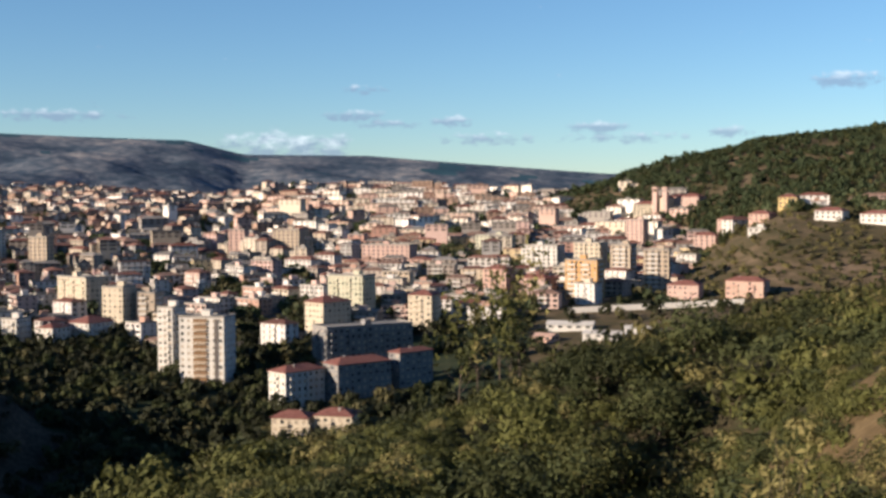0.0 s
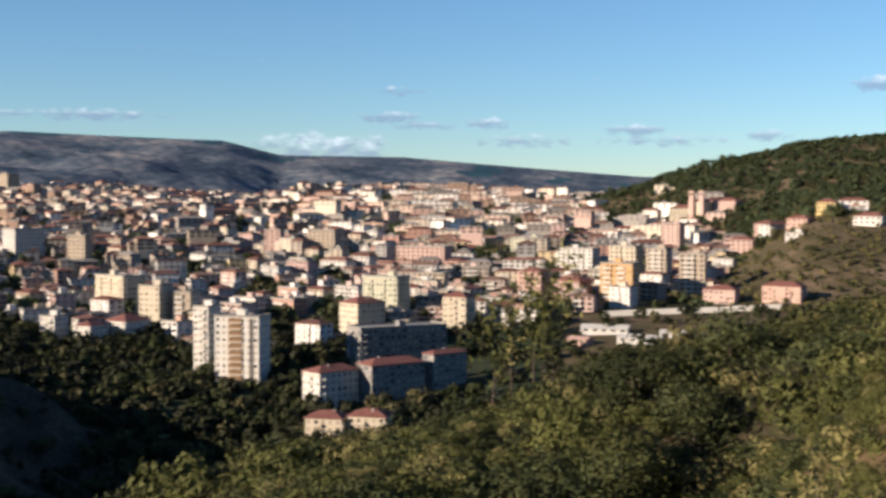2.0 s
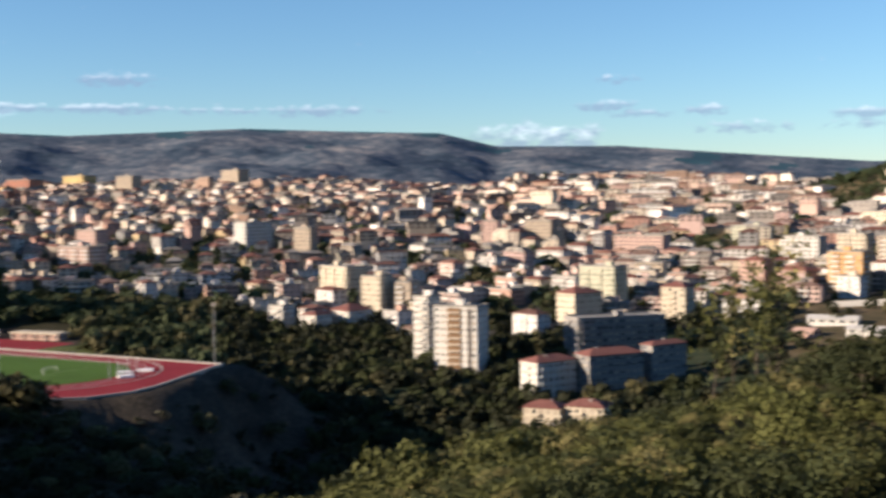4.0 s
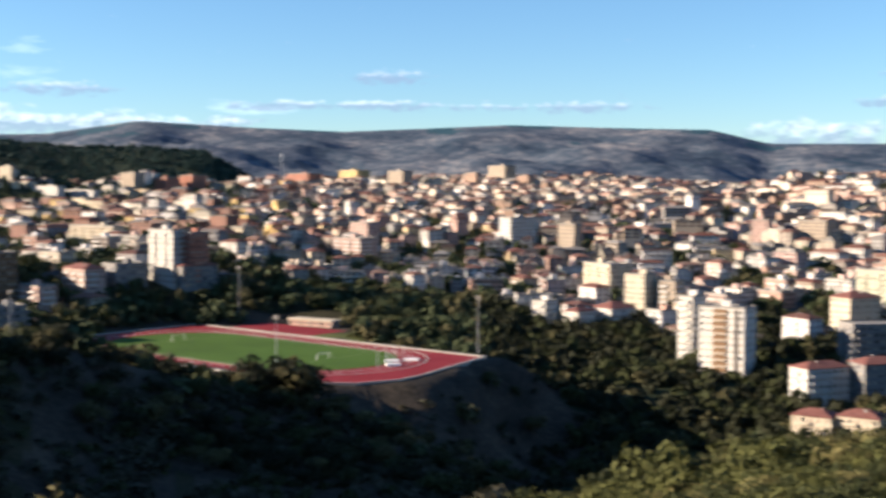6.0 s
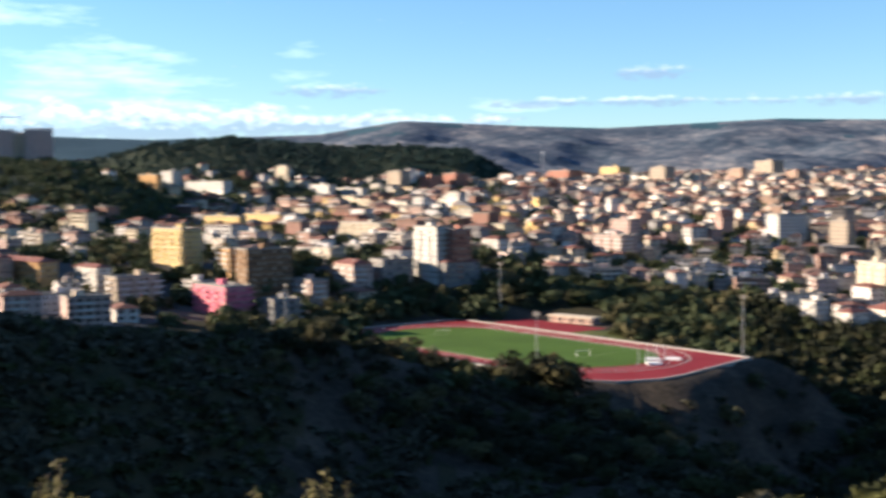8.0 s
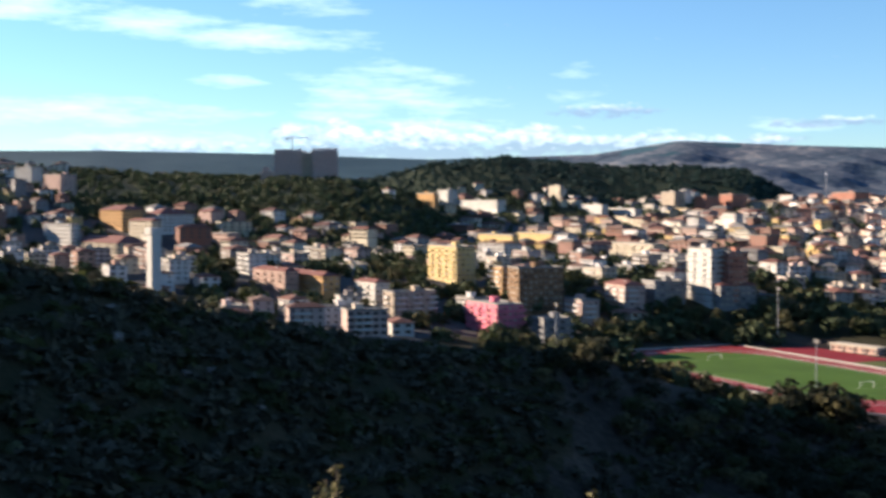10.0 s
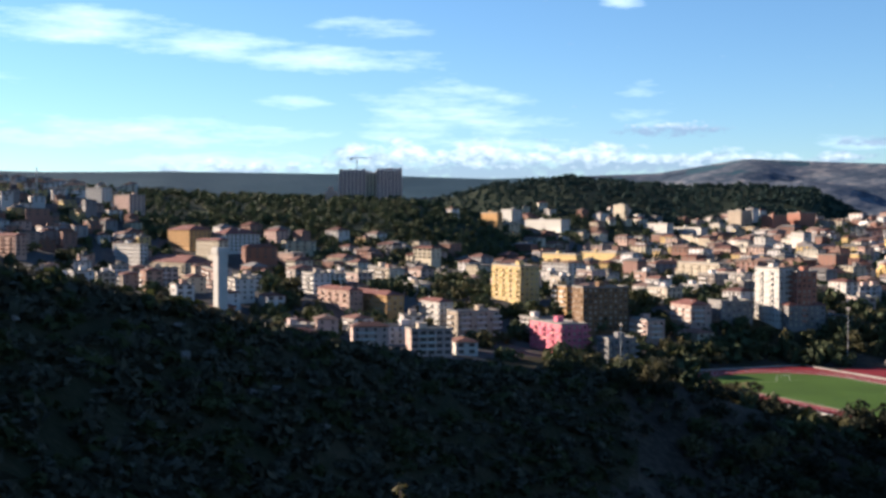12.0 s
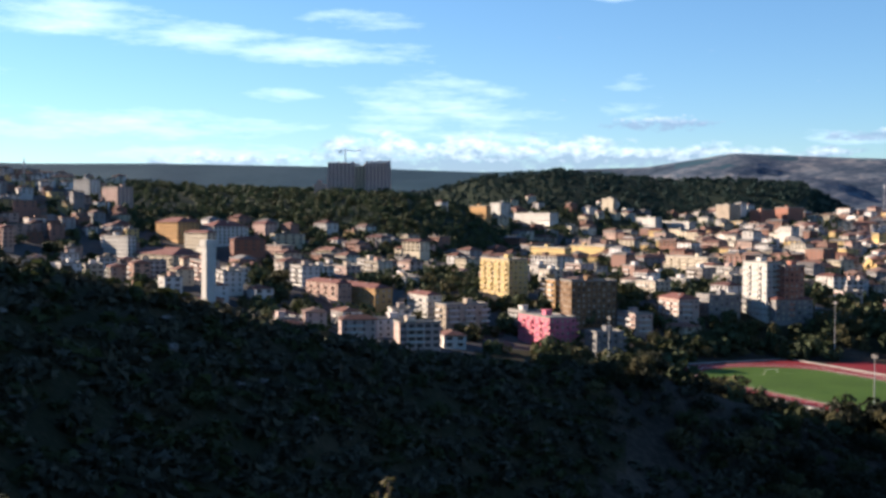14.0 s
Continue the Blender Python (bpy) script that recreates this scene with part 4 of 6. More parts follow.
def parked_car(colour):
    """A small saloon: body, glasshouse and four wheels."""
    g = new("parked_car")
    words = {"white": "white", "grey": "silver grey", "brown": "dark brown", "rose": "red"}[colour]
    tagged(g, words + " car parked behind the running track", "car", "parked cars")
    s = Shape()
    ring_ = [(-2.05, 0.35), (-2.05, 0.75), (-1.9, 0.86), (1.95, 0.86), (2.08, 0.7), (2.08, 0.35)]
    for (x0, z0), (x1, z1) in zip(ring_, ring_[1:] + ring_[:1]):
        s.quad((x0, -0.85, z0), (x0, 0.85, z0), (x1, 0.85, z1), (x1, -0.85, z1))
    for y in (-0.85, 0.85):
        s.quad((-2.05, y, 0.35), (2.08, y, 0.35), (2.08, y, 0.7), (-2.05, y, 0.75))
        s.quad((-2.05, y, 0.75), (2.08, y, 0.7), (1.95, y, 0.86), (-1.9, y, 0.86))
    part("body", s.mesh("body", [WALLS[colour]]), g)
    s = Shape()
    lo, hi = [(-1.5, -0.8), (1.0, -0.8), (1.0, 0.8), (-1.5, 0.8)], [(-1.0, -0.62), (0.35, -0.62), (0.35, 0.62), (-1.0, 0.62)]
    for i in range(4):
        j = (i + 1) % 4
        s.quad((*lo[i], 0.86), (*lo[j], 0.86), (*hi[j], 1.4), (*hi[i], 1.4))
    cabin = part("cabin", s.mesh("cabin", [GLASS]), g, "dark glazed cabin")
    s = Shape()
    s.box(-1.02, -0.64, 1.4, 0.37, 0.64, 1.44)
    part("roof", s.mesh("roof", [WALLS[colour]]), cabin)
    for x in (-1.3, 1.35):
        for y in (-0.8, 0.8):
            wheel = tube([(0, 0, -0.1), (0, 0, 0.1)], [0.33, 0.33], 10)
            part("wheel", wheel.mesh("wheel", [STREET]), g, m=pose(x, y, 0.33, 90))
    return g


CARS = {}
car_rnd = random.Random(8)
for k in range(16):
    x, y = spot(33.0 + 0.23 * k, 742) if k < 9 else spot(33.3 + 0.23 * (k - 9), 753)
    HEROES.append((x, y, 6))
    colour = car_rnd.choice(("white", "grey", "grey", "brown", "rose"))
    m = pose(x, y, ground_z(x, y), 0, 0, math.degrees(FIELD["turn"]) + 90 + car_rnd.uniform(-4, 4))
    if colour in CARS:
        copy_thing(CARS[colour], m)
    else:
        CARS[colour] = parked_car(colour)
        CARS[colour].matrix_basis = m


# ---- the great hospital block on its hill, with a crane behind the roof ----


def hospital():
    b, r = 55.35, 1640
    x, y = spot(b, r)
    z = ground_z(x, y)
    HEROES.append((x, y, 60))
    g = new("hospital_building")
    g.matrix_basis = pose(x, y, z, 0, 0, b)
    tagged(g, "huge dark brown thirteen-storey hospital block on a wooded hill", "hospital")
    top = 0.0455 * r + EYE - z
    floors = int(top // STOREY)
    for k, (x0, x1, y0, y1, drop, mat) in enumerate(((-42, -6, -10, 12, 0, HOSPITAL_WALL), (8, 42, -10, 12, 0, HOSPITAL_WALL), (-6, 8, -4, 14, -1, WALLS["tan"]))):
        s = Shape()
        w, d = x1 - x0, y1 - y0
        for fr, length in sides(w, d):
            move = lambda u, v, o, fr=fr: tuple(np.add(fr(u, v, o), ((x0 + x1) / 2, (y0 + y1) / 2, 0)))
            facade(s, move, length, floors + drop, max(2, round(length / 5.0)), (2.4, 1.5), 0.9, 0.4)
        s.quad((x0, y0, (floors + drop) * STOREY), (x1, y0, (floors + drop) * STOREY), (x1, y1, (floors + drop) * STOREY), (x0, y1, (floors + drop) * STOREY))
        wing = part("wing" if k < 2 else "stair_core", s.mesh("wing", [mat, GLASS]), g, "" if k < 2 else "paler recessed stair core")
        s = Shape()
        gen = random.Random(4 + k)
        h = (floors + drop) * STOREY
        for i in range(6):
            cx = x0 + w * (i + 0.5) / 6
            s.box(cx - w / 14, y0 + 2, h, cx + w / 14, y1 - 3, h + gen.uniform(1.2, 4.5))
        part("roof_plant", s.mesh("roof_plant", [HOSPITAL_WALL]), wing, "dark roof housings of uneven height")
    s = Shape()
    s.box(-60, -16, -4, -44, 2, 12)
    s.box(-56, -14, 12, -50, -4, 18)
    part("annex", s.mesh("annex", [WALLS["salmon"]]), g, "low reddish annex")


hospital()


def tower_crane():
    x, y = spot(56.0, 1672)
    z = ground_z(x, y)
    h = 0.0555 * 1672 + EYE - z
    g = new("tower_crane")
    g.matrix_basis = pose(x, y, z, 0, 0, 40)
    tagged(g, "grey lattice tower crane behind the hospital roof", "crane")
    s = Shape()
    for cx, cy in ((-0.8, -0.8), (0.8, -0.8), (0.8, 0.8), (-0.8, 0.8)):
        s.box(cx - 0.14, cy - 0.14, -3, cx + 0.14, cy + 0.14, h)
    for k in range(int(h / 2.4)):
        s.box(-0.9, -0.9, k * 2.4, 0.9, -0.7, k * 2.4 + 0.2)
        s.box(-0.9, 0.7, k * 2.4 + 1.2, 0.9, 0.9, k * 2.4 + 1.4)
    part("mast", s.mesh("mast", [METAL]), g)
    s = Shape()
    for v in (-0.5, 0.5):
        s.box(-9, v - 0.12, h, 22, v + 0.12, h + 0.25)
    s.box(-9, -0.12, h + 1.2, 22, 0.12, h + 1.45)
    for k in range(20):
        s.box(-9 + k * 1.6, -0.5, h, -8.8 + k * 1.6, 0.5, h + 1.3)
    part("jib", s.mesh("jib", [METAL]), g)
    s = Shape()
    s.box(-8.8, -0.9, h - 1.6, -6.4, 0.9, h)
    part("counterweight", s.mesh("counterweight", [CONCRETE]), g)


tower_crane()


def lattice_mast(b, r, top, label):
    x, y = spot(b, r)
    z = ground_z(x, y)
    h = top * r + EYE - z
    g = new("radio_mast")
    g.matrix_basis = pose(x, y, z)
    tagged(g, label, "radio mast", "radio masts")
    s = Shape()
    for i in range(8):
        lo, hi = 1.6 * (1 - i / 9), 1.6 * (1 - (i + 1) / 9)
        z0, z1 = h * i / 8 - (3 if i == 0 else 0), h * (i + 1) / 8
        for cx, cy in ((-1, -1), (1, -1), (1, 1), (-1, 1)):
            s.quad((cx * lo - 0.2, cy * lo, z0), (cx * lo + 0.2, cy * lo, z0), (cx * hi + 0.2, cy * hi, z1), (cx * hi - 0.2, cy * hi, z1))
            s.quad((cx * lo, cy * lo - 0.2, z0), (cx * lo, cy * lo + 0.2, z0), (cx * hi, cy * hi + 0.2, z1), (cx * hi, cy * hi - 0.2, z1))
        s.box(-lo, -lo, z0, lo, lo, z0 + 0.25)
    part("lattice", s.mesh("lattice", [METAL]), g)
    s = Shape()
    s.box(-0.9, -0.4, h * 0.86, 0.9, 0.4, h * 0.93)
    part("antenna", s.mesh("antenna", [WHITE_PAINT]), g)


lattice_mast(31.5, 1870, 0.030, "slim grey steel lattice mast above the roofs")
lattice_mast(70.4, 1330, 0.0455, "steel radio mast on the houses' hilltop")


def church():
    b, r = -10.45, 1372
    x, y = spot(b, r)
    g = new("church")
    z = ground_z(x, y)
    g.matrix_basis = pose(x, y, z, 0, 0, b - 25)
    tagged(g, "cream stone church with twin bell towers on the hill", "church")
    HEROES.append((x, y, 20))
    top = 0.0085 * r + EYE - z
    s = Shape()
    s.box(-9, -2, -5, 9, 26, top * 0.62)
    part("nave", s.mesh("nave", [WALLS["cream"]]), g)
    roof = hip_roof(18, 28, top * 0.62, 3.5)
    part("roof", roof.mesh("roof", [TILES]), g, m=pose(0, 12, 0))
    for cx in (-6, 6):
        s = Shape()
        s.box(cx - 2.6, -6, -5, cx + 2.6, -0.5, top * 0.82)
        for px, py in ((-2.6, -6), (1.9, -6), (-2.6, -1.2), (1.9, -1.2)):
            s.box(cx + px, py, top * 0.82, cx + px + 0.7, py + 0.7, top * 0.94)
        s.box(cx - 2.9, -6.3, top * 0.94, cx + 2.9, -0.2, top)
        part("bell_tower", s.mesh("bell_tower", [WALLS["pink"]]), g)


church()


def water_tower():
    b, r = 62.3, 560
    x, y = spot(b, r)
    z = ground_z(x, y)
    h = -0.0172 * r + EYE - z
    g = new("water_tower")
    g.matrix_basis = pose(x, y, z, 0, 0, b - 64)
    tagged(g, "slim white concrete tower with an overhanging cap", "tower")
    HEROES.append((x, y, 12))
    s = Shape()
    s.box(-2.4, -2.4, -5, 2.4, 2.4, h - 3)
    part("shaft", s.mesh("shaft", [WALLS["white"]]), g)
    s = Shape()
    s.box(-3.0, -3.0, h - 3, 3.0, 3.0, h - 0.4)
    s.box(-2.7, -2.7, h - 0.4, 2.7, 2.7, h)
    part("cap", s.mesh("cap", [WALLS["white"]]), g)


water_tower()


def shed(b, r, w, d, h, turn, colour, label):
    x, y = spot(b, r)
    g = new("warehouse_shed")
    g.matrix_basis = pose(x, y, ground_z(x, y), 0, 0, b - turn)
    tagged(g, label, "shed", "sheds below the road")
    HEROES.append((x, y, w * 0.6))
    s = Shape()
    for fr, length in sides(w, d):
        facade(s, fr, length, 1, max(1, round(length / 5)), (2.6, 1.2), 1.4, 0.2)
    part("wall", s.mesh("wall", [WALLS[colour], GLASS]), g)
    s = Shape()
    s.quad((-w / 2 - 0.5, -d / 2 - 0.5, STOREY), (w / 2 + 0.5, -d / 2 - 0.5, STOREY), (w / 2 + 0.5, 0, h), (-w / 2 - 0.5, 0, h))
    s.quad((-w / 2 - 0.5, 0, h), (w / 2 + 0.5, 0, h), (w / 2 + 0.5, d / 2 + 0.5, STOREY), (-w / 2 - 0.5, d / 2 + 0.5, STOREY))
    s.quad((-w / 2 - 0.5, -d / 2 - 0.5, STOREY), (-w / 2 - 0.5, 0, h), (-w / 2 - 0.5, d / 2 + 0.5, STOREY), (-w / 2 - 0.5, 0, STOREY))
    s.quad((w / 2 + 0.5, -d / 2 - 0.5, STOREY), (w / 2 + 0.5, 0, STOREY), (w / 2 + 0.5, d / 2 + 0.5, STOREY), (w / 2 + 0.5, 0, h))
    part("roof", s.mesh("roof", [WALLS[colour]]), g)


shed(-6.26, 663, 25, 12, 4.8, 8, "white", "long white metal warehouse shed below the road")
shed(-7.9, 628, 22, 11, 4.4, 12, "white", "low white metal shed beside the warehouse")
shed(-9.5, 638, 15, 10, 4.2, 10, "white", "small white shed with a pale roof")
shed(-5.1, 633, 11, 8, 4.4, 30, "salmon", "small red-roofed shed among trees")


def retaining_wall():
    g = new("retaining_wall")
    tagged(g, "long pale stone retaining wall along the road", "wall", kind="structure")
    s = Shape()
    pts = [spot(b, 708 - 1.6 * b) for b in np.linspace(-14.2, -6.0, 28)]
    for (x0, y0), (x1, y1) in zip(pts, pts[1:]):
        z0, z1 = ground_z(x0, y0), ground_z(x1, y1)
        s.quad((x0, y0, z0 - 3), (x1, y1, z1 - 3), (x1, y1, z1 + 3.2), (x0, y0, z0 + 3.2))
        s.quad((x0, y0 + 0.9, z0 - 3), (x0, y0 + 0.9, z0 + 3.2), (x1, y1 + 0.9, z1 + 3.2), (x1, y1 + 0.9, z1 - 3))
        s.quad((x0, y0, z0 + 3.2), (x1, y1, z1 + 3.2), (x1, y1 + 0.9, z1 + 3.2), (x0, y0 + 0.9, z0 + 3.2))
    part("masonry", s.mesh("masonry", [WALLS["white"]]), g)


retaining_wall()

# ---- the rest of the town ----
PALETTE = [(0.46, 0.44, 0.41), (0.40, 0.335, 0.26), (0.41, 0.30, 0.265), (0.30, 0.26, 0.22), (0.43, 0.385, 0.315), (0.36, 0.245, 0.21), (0.52, 0.505, 0.48), (0.36, 0.315, 0.255), (0.26, 0.255, 0.25), (0.52, 0.50, 0.475), (0.44, 0.355, 0.22), (0.35, 0.215, 0.175), (0.48, 0.345, 0.315)]
ROOFS = [(0.14, 0.065, 0.05), (0.17, 0.09, 0.07), (0.12, 0.062, 0.052), (0.20, 0.19, 0.18), (0.15, 0.14, 0.13), (0.19, 0.125, 0.10)]


CREST = [(0.64, 0.61, 0.57), (0.66, 0.64, 0.60), (0.58, 0.51, 0.41), (0.54, 0.42, 0.34), (0.62, 0.57, 0.50), (0.30, 0.21, 0.16), (0.46, 0.33, 0.28), (0.24, 0.22, 0.20)]
# whiter and brighter plaster with some brick in the western quarters
WEST = [(0.58, 0.56, 0.53), (0.56, 0.55, 0.54), (0.50, 0.44, 0.33), (0.46, 0.34, 0.15), (0.23, 0.125, 0.095), (0.27, 0.16, 0.13), (0.42, 0.30, 0.25), (0.52, 0.48, 0.40), (0.26, 0.25, 0.25), (0.56, 0.52, 0.48)]


def wooded(b, r):
    """How much of the ground is trees, not houses."""
    if b < -12.2 and r > 1050:
        return 0.97 if r < 1250 else 1.0
    if b < -12.5:
        return 0.9
    if 49 < b < 66 and r > 1120:
        return 0.985 if r > 1200 else 0.6
    if 40 < b < 49 and r > 1500:
        return 0.6
    if 37 < b < 53 and r < 730:
        return 0.72
    if b > 33:
        return 0.4
    if b < -6 and r > 1430:
        return 0.985
    if (5.8 < b < 10.2 and r < 780) or (0.5 < b < 3.0 and r < 700):
        return 0.85
    if 5 < b < 34 and r < 1250:
        return 0.27
    return 0.2


def town_plan():
    rnd = random.Random(11)
    taken, houses, groves = {}, [], []

    def free(x, y, rad):
        i, j = int(x // 40), int(y // 40)
        for a in (i - 1, i, i + 1):
            for c in (j - 1, j, j + 1):
                for px, py, pr in taken.get((a, c), ()):
                    if (px - x) ** 2 + (py - y) ** 2 < (pr + rad) ** 2:
                        return False
        return True

    def take(x, y, rad):
        taken.setdefault((int(x // 40), int(y // 40)), []).append((x, y, rad))

    for x, y, rad in HEROES:
        for k in range(max(1, int(rad // 12))):
            take(x, y, rad)
    for k in range(30000):
        b = rnd.uniform(-22.5, 77)
        r = math.sqrt(rnd.uniform(500 ** 2, 1930 ** 2))
        if r < float(along(b, TOWN_EDGE, 1)) + rnd.uniform(-10, 25):
            continue
        x, y = spot(b, r)
        u, v = field_uv(x, y)
        if abs(u) < 125 and abs(v) < 75:
            continue
        large = b > 33 or (b < 12 and r > 1200)
        w = rnd.uniform(15, 34) if large else rnd.uniform(12, 29)
        d = rnd.uniform(9.5, 15) if large else rnd.uniform(8.5, 13)
        rad = math.sqrt(w * d) * (0.63 if b > 33 else 0.72 if large else 0.58)
        if not free(x, y, rad):
            continue
        take(x, y, rad)
        if rnd.random() < wooded(b, r):
            groves.append((x, y, r))
            continue
        tall = rnd.random()
        floors = rnd.choice((2, 2, 3, 3, 3, 4)) if tall < 0.84 else rnd.choice((4, 5, 5)) if tall < 0.965 else rnd.choice((6, 7))
        if r < 760:
            floors = min(floors, 4)
        if r > 1450 and rnd.random() < 0.85:
            floors = min(floors, 3)
        if b < -11 or (48 < b < 66 and r > 1100):
            floors = min(floors, 3)
        # streets run a few ways, which change from quarter to quarter
        ways = (-14, -38, 28) if b < 4 else (-36, -56, 28) if b < 33 else (-14, -24, 68)
        mood = math.sin(x * 0.011 + 2) + math.sin(y * 0.013) + rnd.uniform(-0.9, 0.9)
        turn = ways[0 if mood > (-0.2 if 4 < b < 19 else -0.6) else 1 if mood < -0.95 else 2] + 6 * math.sin(x * 0.006 + 1.1) + 6 * math.sin(y * 0.0053 + x * 0.002) + rnd.uniform(-4, 4)
        houses.append((r, b, x, y, w, d, floors, turn))
    houses.sort()
    return houses, groves


HOUSES, GROVES = town_plan()


def prototype(w, d, floors, roof, seed):
    rnd = random.Random(seed)
    root = new("town_house")
    s = Shape()
    for k, (fr, length) in enumerate(sides(w, d)):
        win = ((2.9, 1.75), 0.85, 1.2) if k == seed % 2 else ((1.3, 1.6), 0.9, 0.35)
        facade(s, fr, length, floors, max(2, round(length / (4.4 if k < 2 else 5.0))), *win)
    part("wall", s.mesh("wall", [MIXED_WALL, DIM_GLASS]), root)
    h = floors * STOREY
    if roof == "hip":
        rise = min(w, d) * 0.17
        top = part("roof", hip_roof(w, d, h, rise).mesh("roof", [MIXED_ROOF]), root)
        part("chimney", chimney(w, d, h, rise * 0.7, rnd).mesh("chimney", [CONCRETE]), top)
    else:
        top = part("roof", flat_roof(w, d, h).mesh("roof", [FLAT]), root)
        part("stair_house", stair_house(w, d, h, rnd).mesh("stair_house", [MIXED_WALL]), top)
    for f in range(1, floors):
        part("balcony", balcony_mesh(w * 0.45, "white"), root, m=pose(-w * 0.12, -d / 2, f * STOREY))
    words = {2: "two", 3: "three", 4: "four"}[floors]
    kind = "red tiled hip roof" if roof == "hip" else "flat terrace roof"
    return tagged(root, f"plastered {words}-storey town house with {kind} and balconies", "house", "town houses at the valley's edge")


NEAR = HOUSES[:270]
KINDS = [(w, d, f, roof) for f in (2, 3, 4) for w, d, roof in ((10, 9.5, "hip"), (13.5, 10.5, "flat"), (12, 10, "flat"), (17, 11, "hip"), (20, 12, "flat"))]
MADE = {}
for r, b, x, y, w, d, floors, turn in NEAR:
    i = min((k for k in range(len(KINDS)) if KINDS[k][2] == min(max(floors, 2), 4)), key=lambda k: abs(KINDS[k][0] - w) + (4 if (KINDS[k][3] == "flat") != (int(x) % 5 > 1) else 0))
    m = pose(x, y, ground_z(x, y), 0, 0, turn)
    if i in MADE:
        copy_thing(MADE[i], m)
    else:
        MADE[i] = prototype(*KINDS[i], i)
        MADE[i].matrix_basis = m


def far_town(houses):
    """All further houses as one body of the town: walls with recessed window bands, roofs, stair heads."""
    rnd = random.Random(5)
    verts, faces, slots, paint = [], [], [], []
    xs, ys = np.array([h[2] for h in houses]), np.array([h[3] for h in houses])
    zs = land(xs, ys)[0]
    for (r, b, x, y, w, d, floors, turn), z in zip(houses, zs):
        s = Shape()
        wall_colour, roof_colour = rnd.choice(WEST if b > 31 else CREST if r > 1200 else PALETTE), rnd.choice(ROOFS)
        # tone varies at random, raised below bearing 5 and lowered past 33
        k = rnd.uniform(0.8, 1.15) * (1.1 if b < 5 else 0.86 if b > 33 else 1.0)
        blocks = [(0.0, 0.0, w, d, floors)]
        if rnd.random() < 0.45:
            # a lower wing against one end
            ww, side_ = w * rnd.uniform(0.35, 0.6), rnd.choice((-1, 1))
            blocks.append((side_ * (w + ww) / 2, rnd.uniform(-0.15, 0.15) * d, ww, d * rnd.uniform(0.7, 1.1), max(1, floors - rnd.choice((1, 1, 2)))))
        deep = rnd.random() < 0.5
        for bx, by, bw, bd, bf in blocks:
            low = max(0, bf - (3 if r < 1150 else 2))
            for side, (fr, length) in enumerate(sides(bw, bd)):
                put = lambda u, v, o, fr=fr: (fr(u, v, o)[0] + bx, fr(u, v, o)[1] + by, fr(u, v, o)[2])
                if side == 2:
                    s.quad(put(0, -6, 0), put(length, -6, 0), put(length, bf * STOREY, 0), put(0, bf * STOREY, 0))
                    continue
                n = max(1, round(length / (4.6 if r < 1000 else 6.5 if r < 1400 else 8.0)))
                loggia = deep and side == (0 if bw > 9 else 1)
                facade(s, put, length, bf, n, (length / n * (rnd.uniform(0.6, 0.82) if loggia else rnd.uniform(0.28, 0.45)), 1.75), 0.85, 1.3 if loggia else 0.4, lowest=low)
            if not deep and rnd.random() < 0.6:
                for f in range(max(1, low), bf):
                    s.box(bx - bw * 0.42, by - bd / 2 - 1.2, f * STOREY - 0.12, bx + bw * 0.3, by - bd / 2 - 0.002, f * STOREY + 0.9)
        base = len(s.f)
        tiled = rnd.random() < (0.3 if b < 12 and r > 1200 else 0.55)
        roof = Shape()
        for bx, by, bw, bd, bf in blocks:
            one = hip_roof(bw, bd, bf * STOREY, min(bw, bd) * 0.2) if tiled else flat_roof(bw, bd, bf * STOREY)
            adds = [one]
            if not tiled and rnd.random() < 0.7 and bw > 8:
                adds.append(stair_house(bw, bd, bf * STOREY, rnd))
            if tiled and rnd.random() < 0.6:
                adds.append(chimney(bw, bd, bf * STOREY, min(bw, bd) * 0.14, rnd))
            for extra in adds:
                off = len(roof.v)
                roof.v += [(px + bx, py + by, pz) for px, py, pz in extra.v]
                roof.f += [tuple(i + off for i in f) for f in extra.f]
        if not tiled:
            roof_colour = rnd.choice(ROOFS[3:])
        off = len(s.v)
        s.v += roof.v
        s.f += [tuple(i + off for i in f) for f in roof.f]
        s.m += [0] * len(roof.f)
        c, si = math.cos(radians(turn)), math.sin(radians(turn))
        start = len(verts)
        verts += [(x + c * px - si * py, y + si * px + c * py, z + pz) for px, py, pz in s.v]
        for i, (f, m) in enumerate(zip(s.f, s.m)):
            q = tuple(start + j for j in f)
            faces.append(q if len(q) == 4 else (*q, q[-1]))
            slots.append(m)
            col = wall_colour if i < base else roof_colour
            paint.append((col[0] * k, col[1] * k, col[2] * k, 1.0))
    me = bpy.data.meshes.new("far_town_houses")
    me.from_pydata(verts, [], [f if f[2] != f[3] else f[:3] for f in faces])
    me.materials.append(PAINTED)
    me.materials.append(DIM_GLASS)
    me.polygons.foreach_set("material_index", slots)
    layer = me.attributes.new("paint", "FLOAT_COLOR", "FACE")
    layer.data.foreach_set("color", np.array(paint, np.float32).ravel())
    me.update()
    tagged(new("far_town_houses", me), "dense hillside town of plastered houses with red and flat roofs", "houses", kind="stuff")


far_town(HOUSES[270:])

# ---- trees, bushes and woods ----


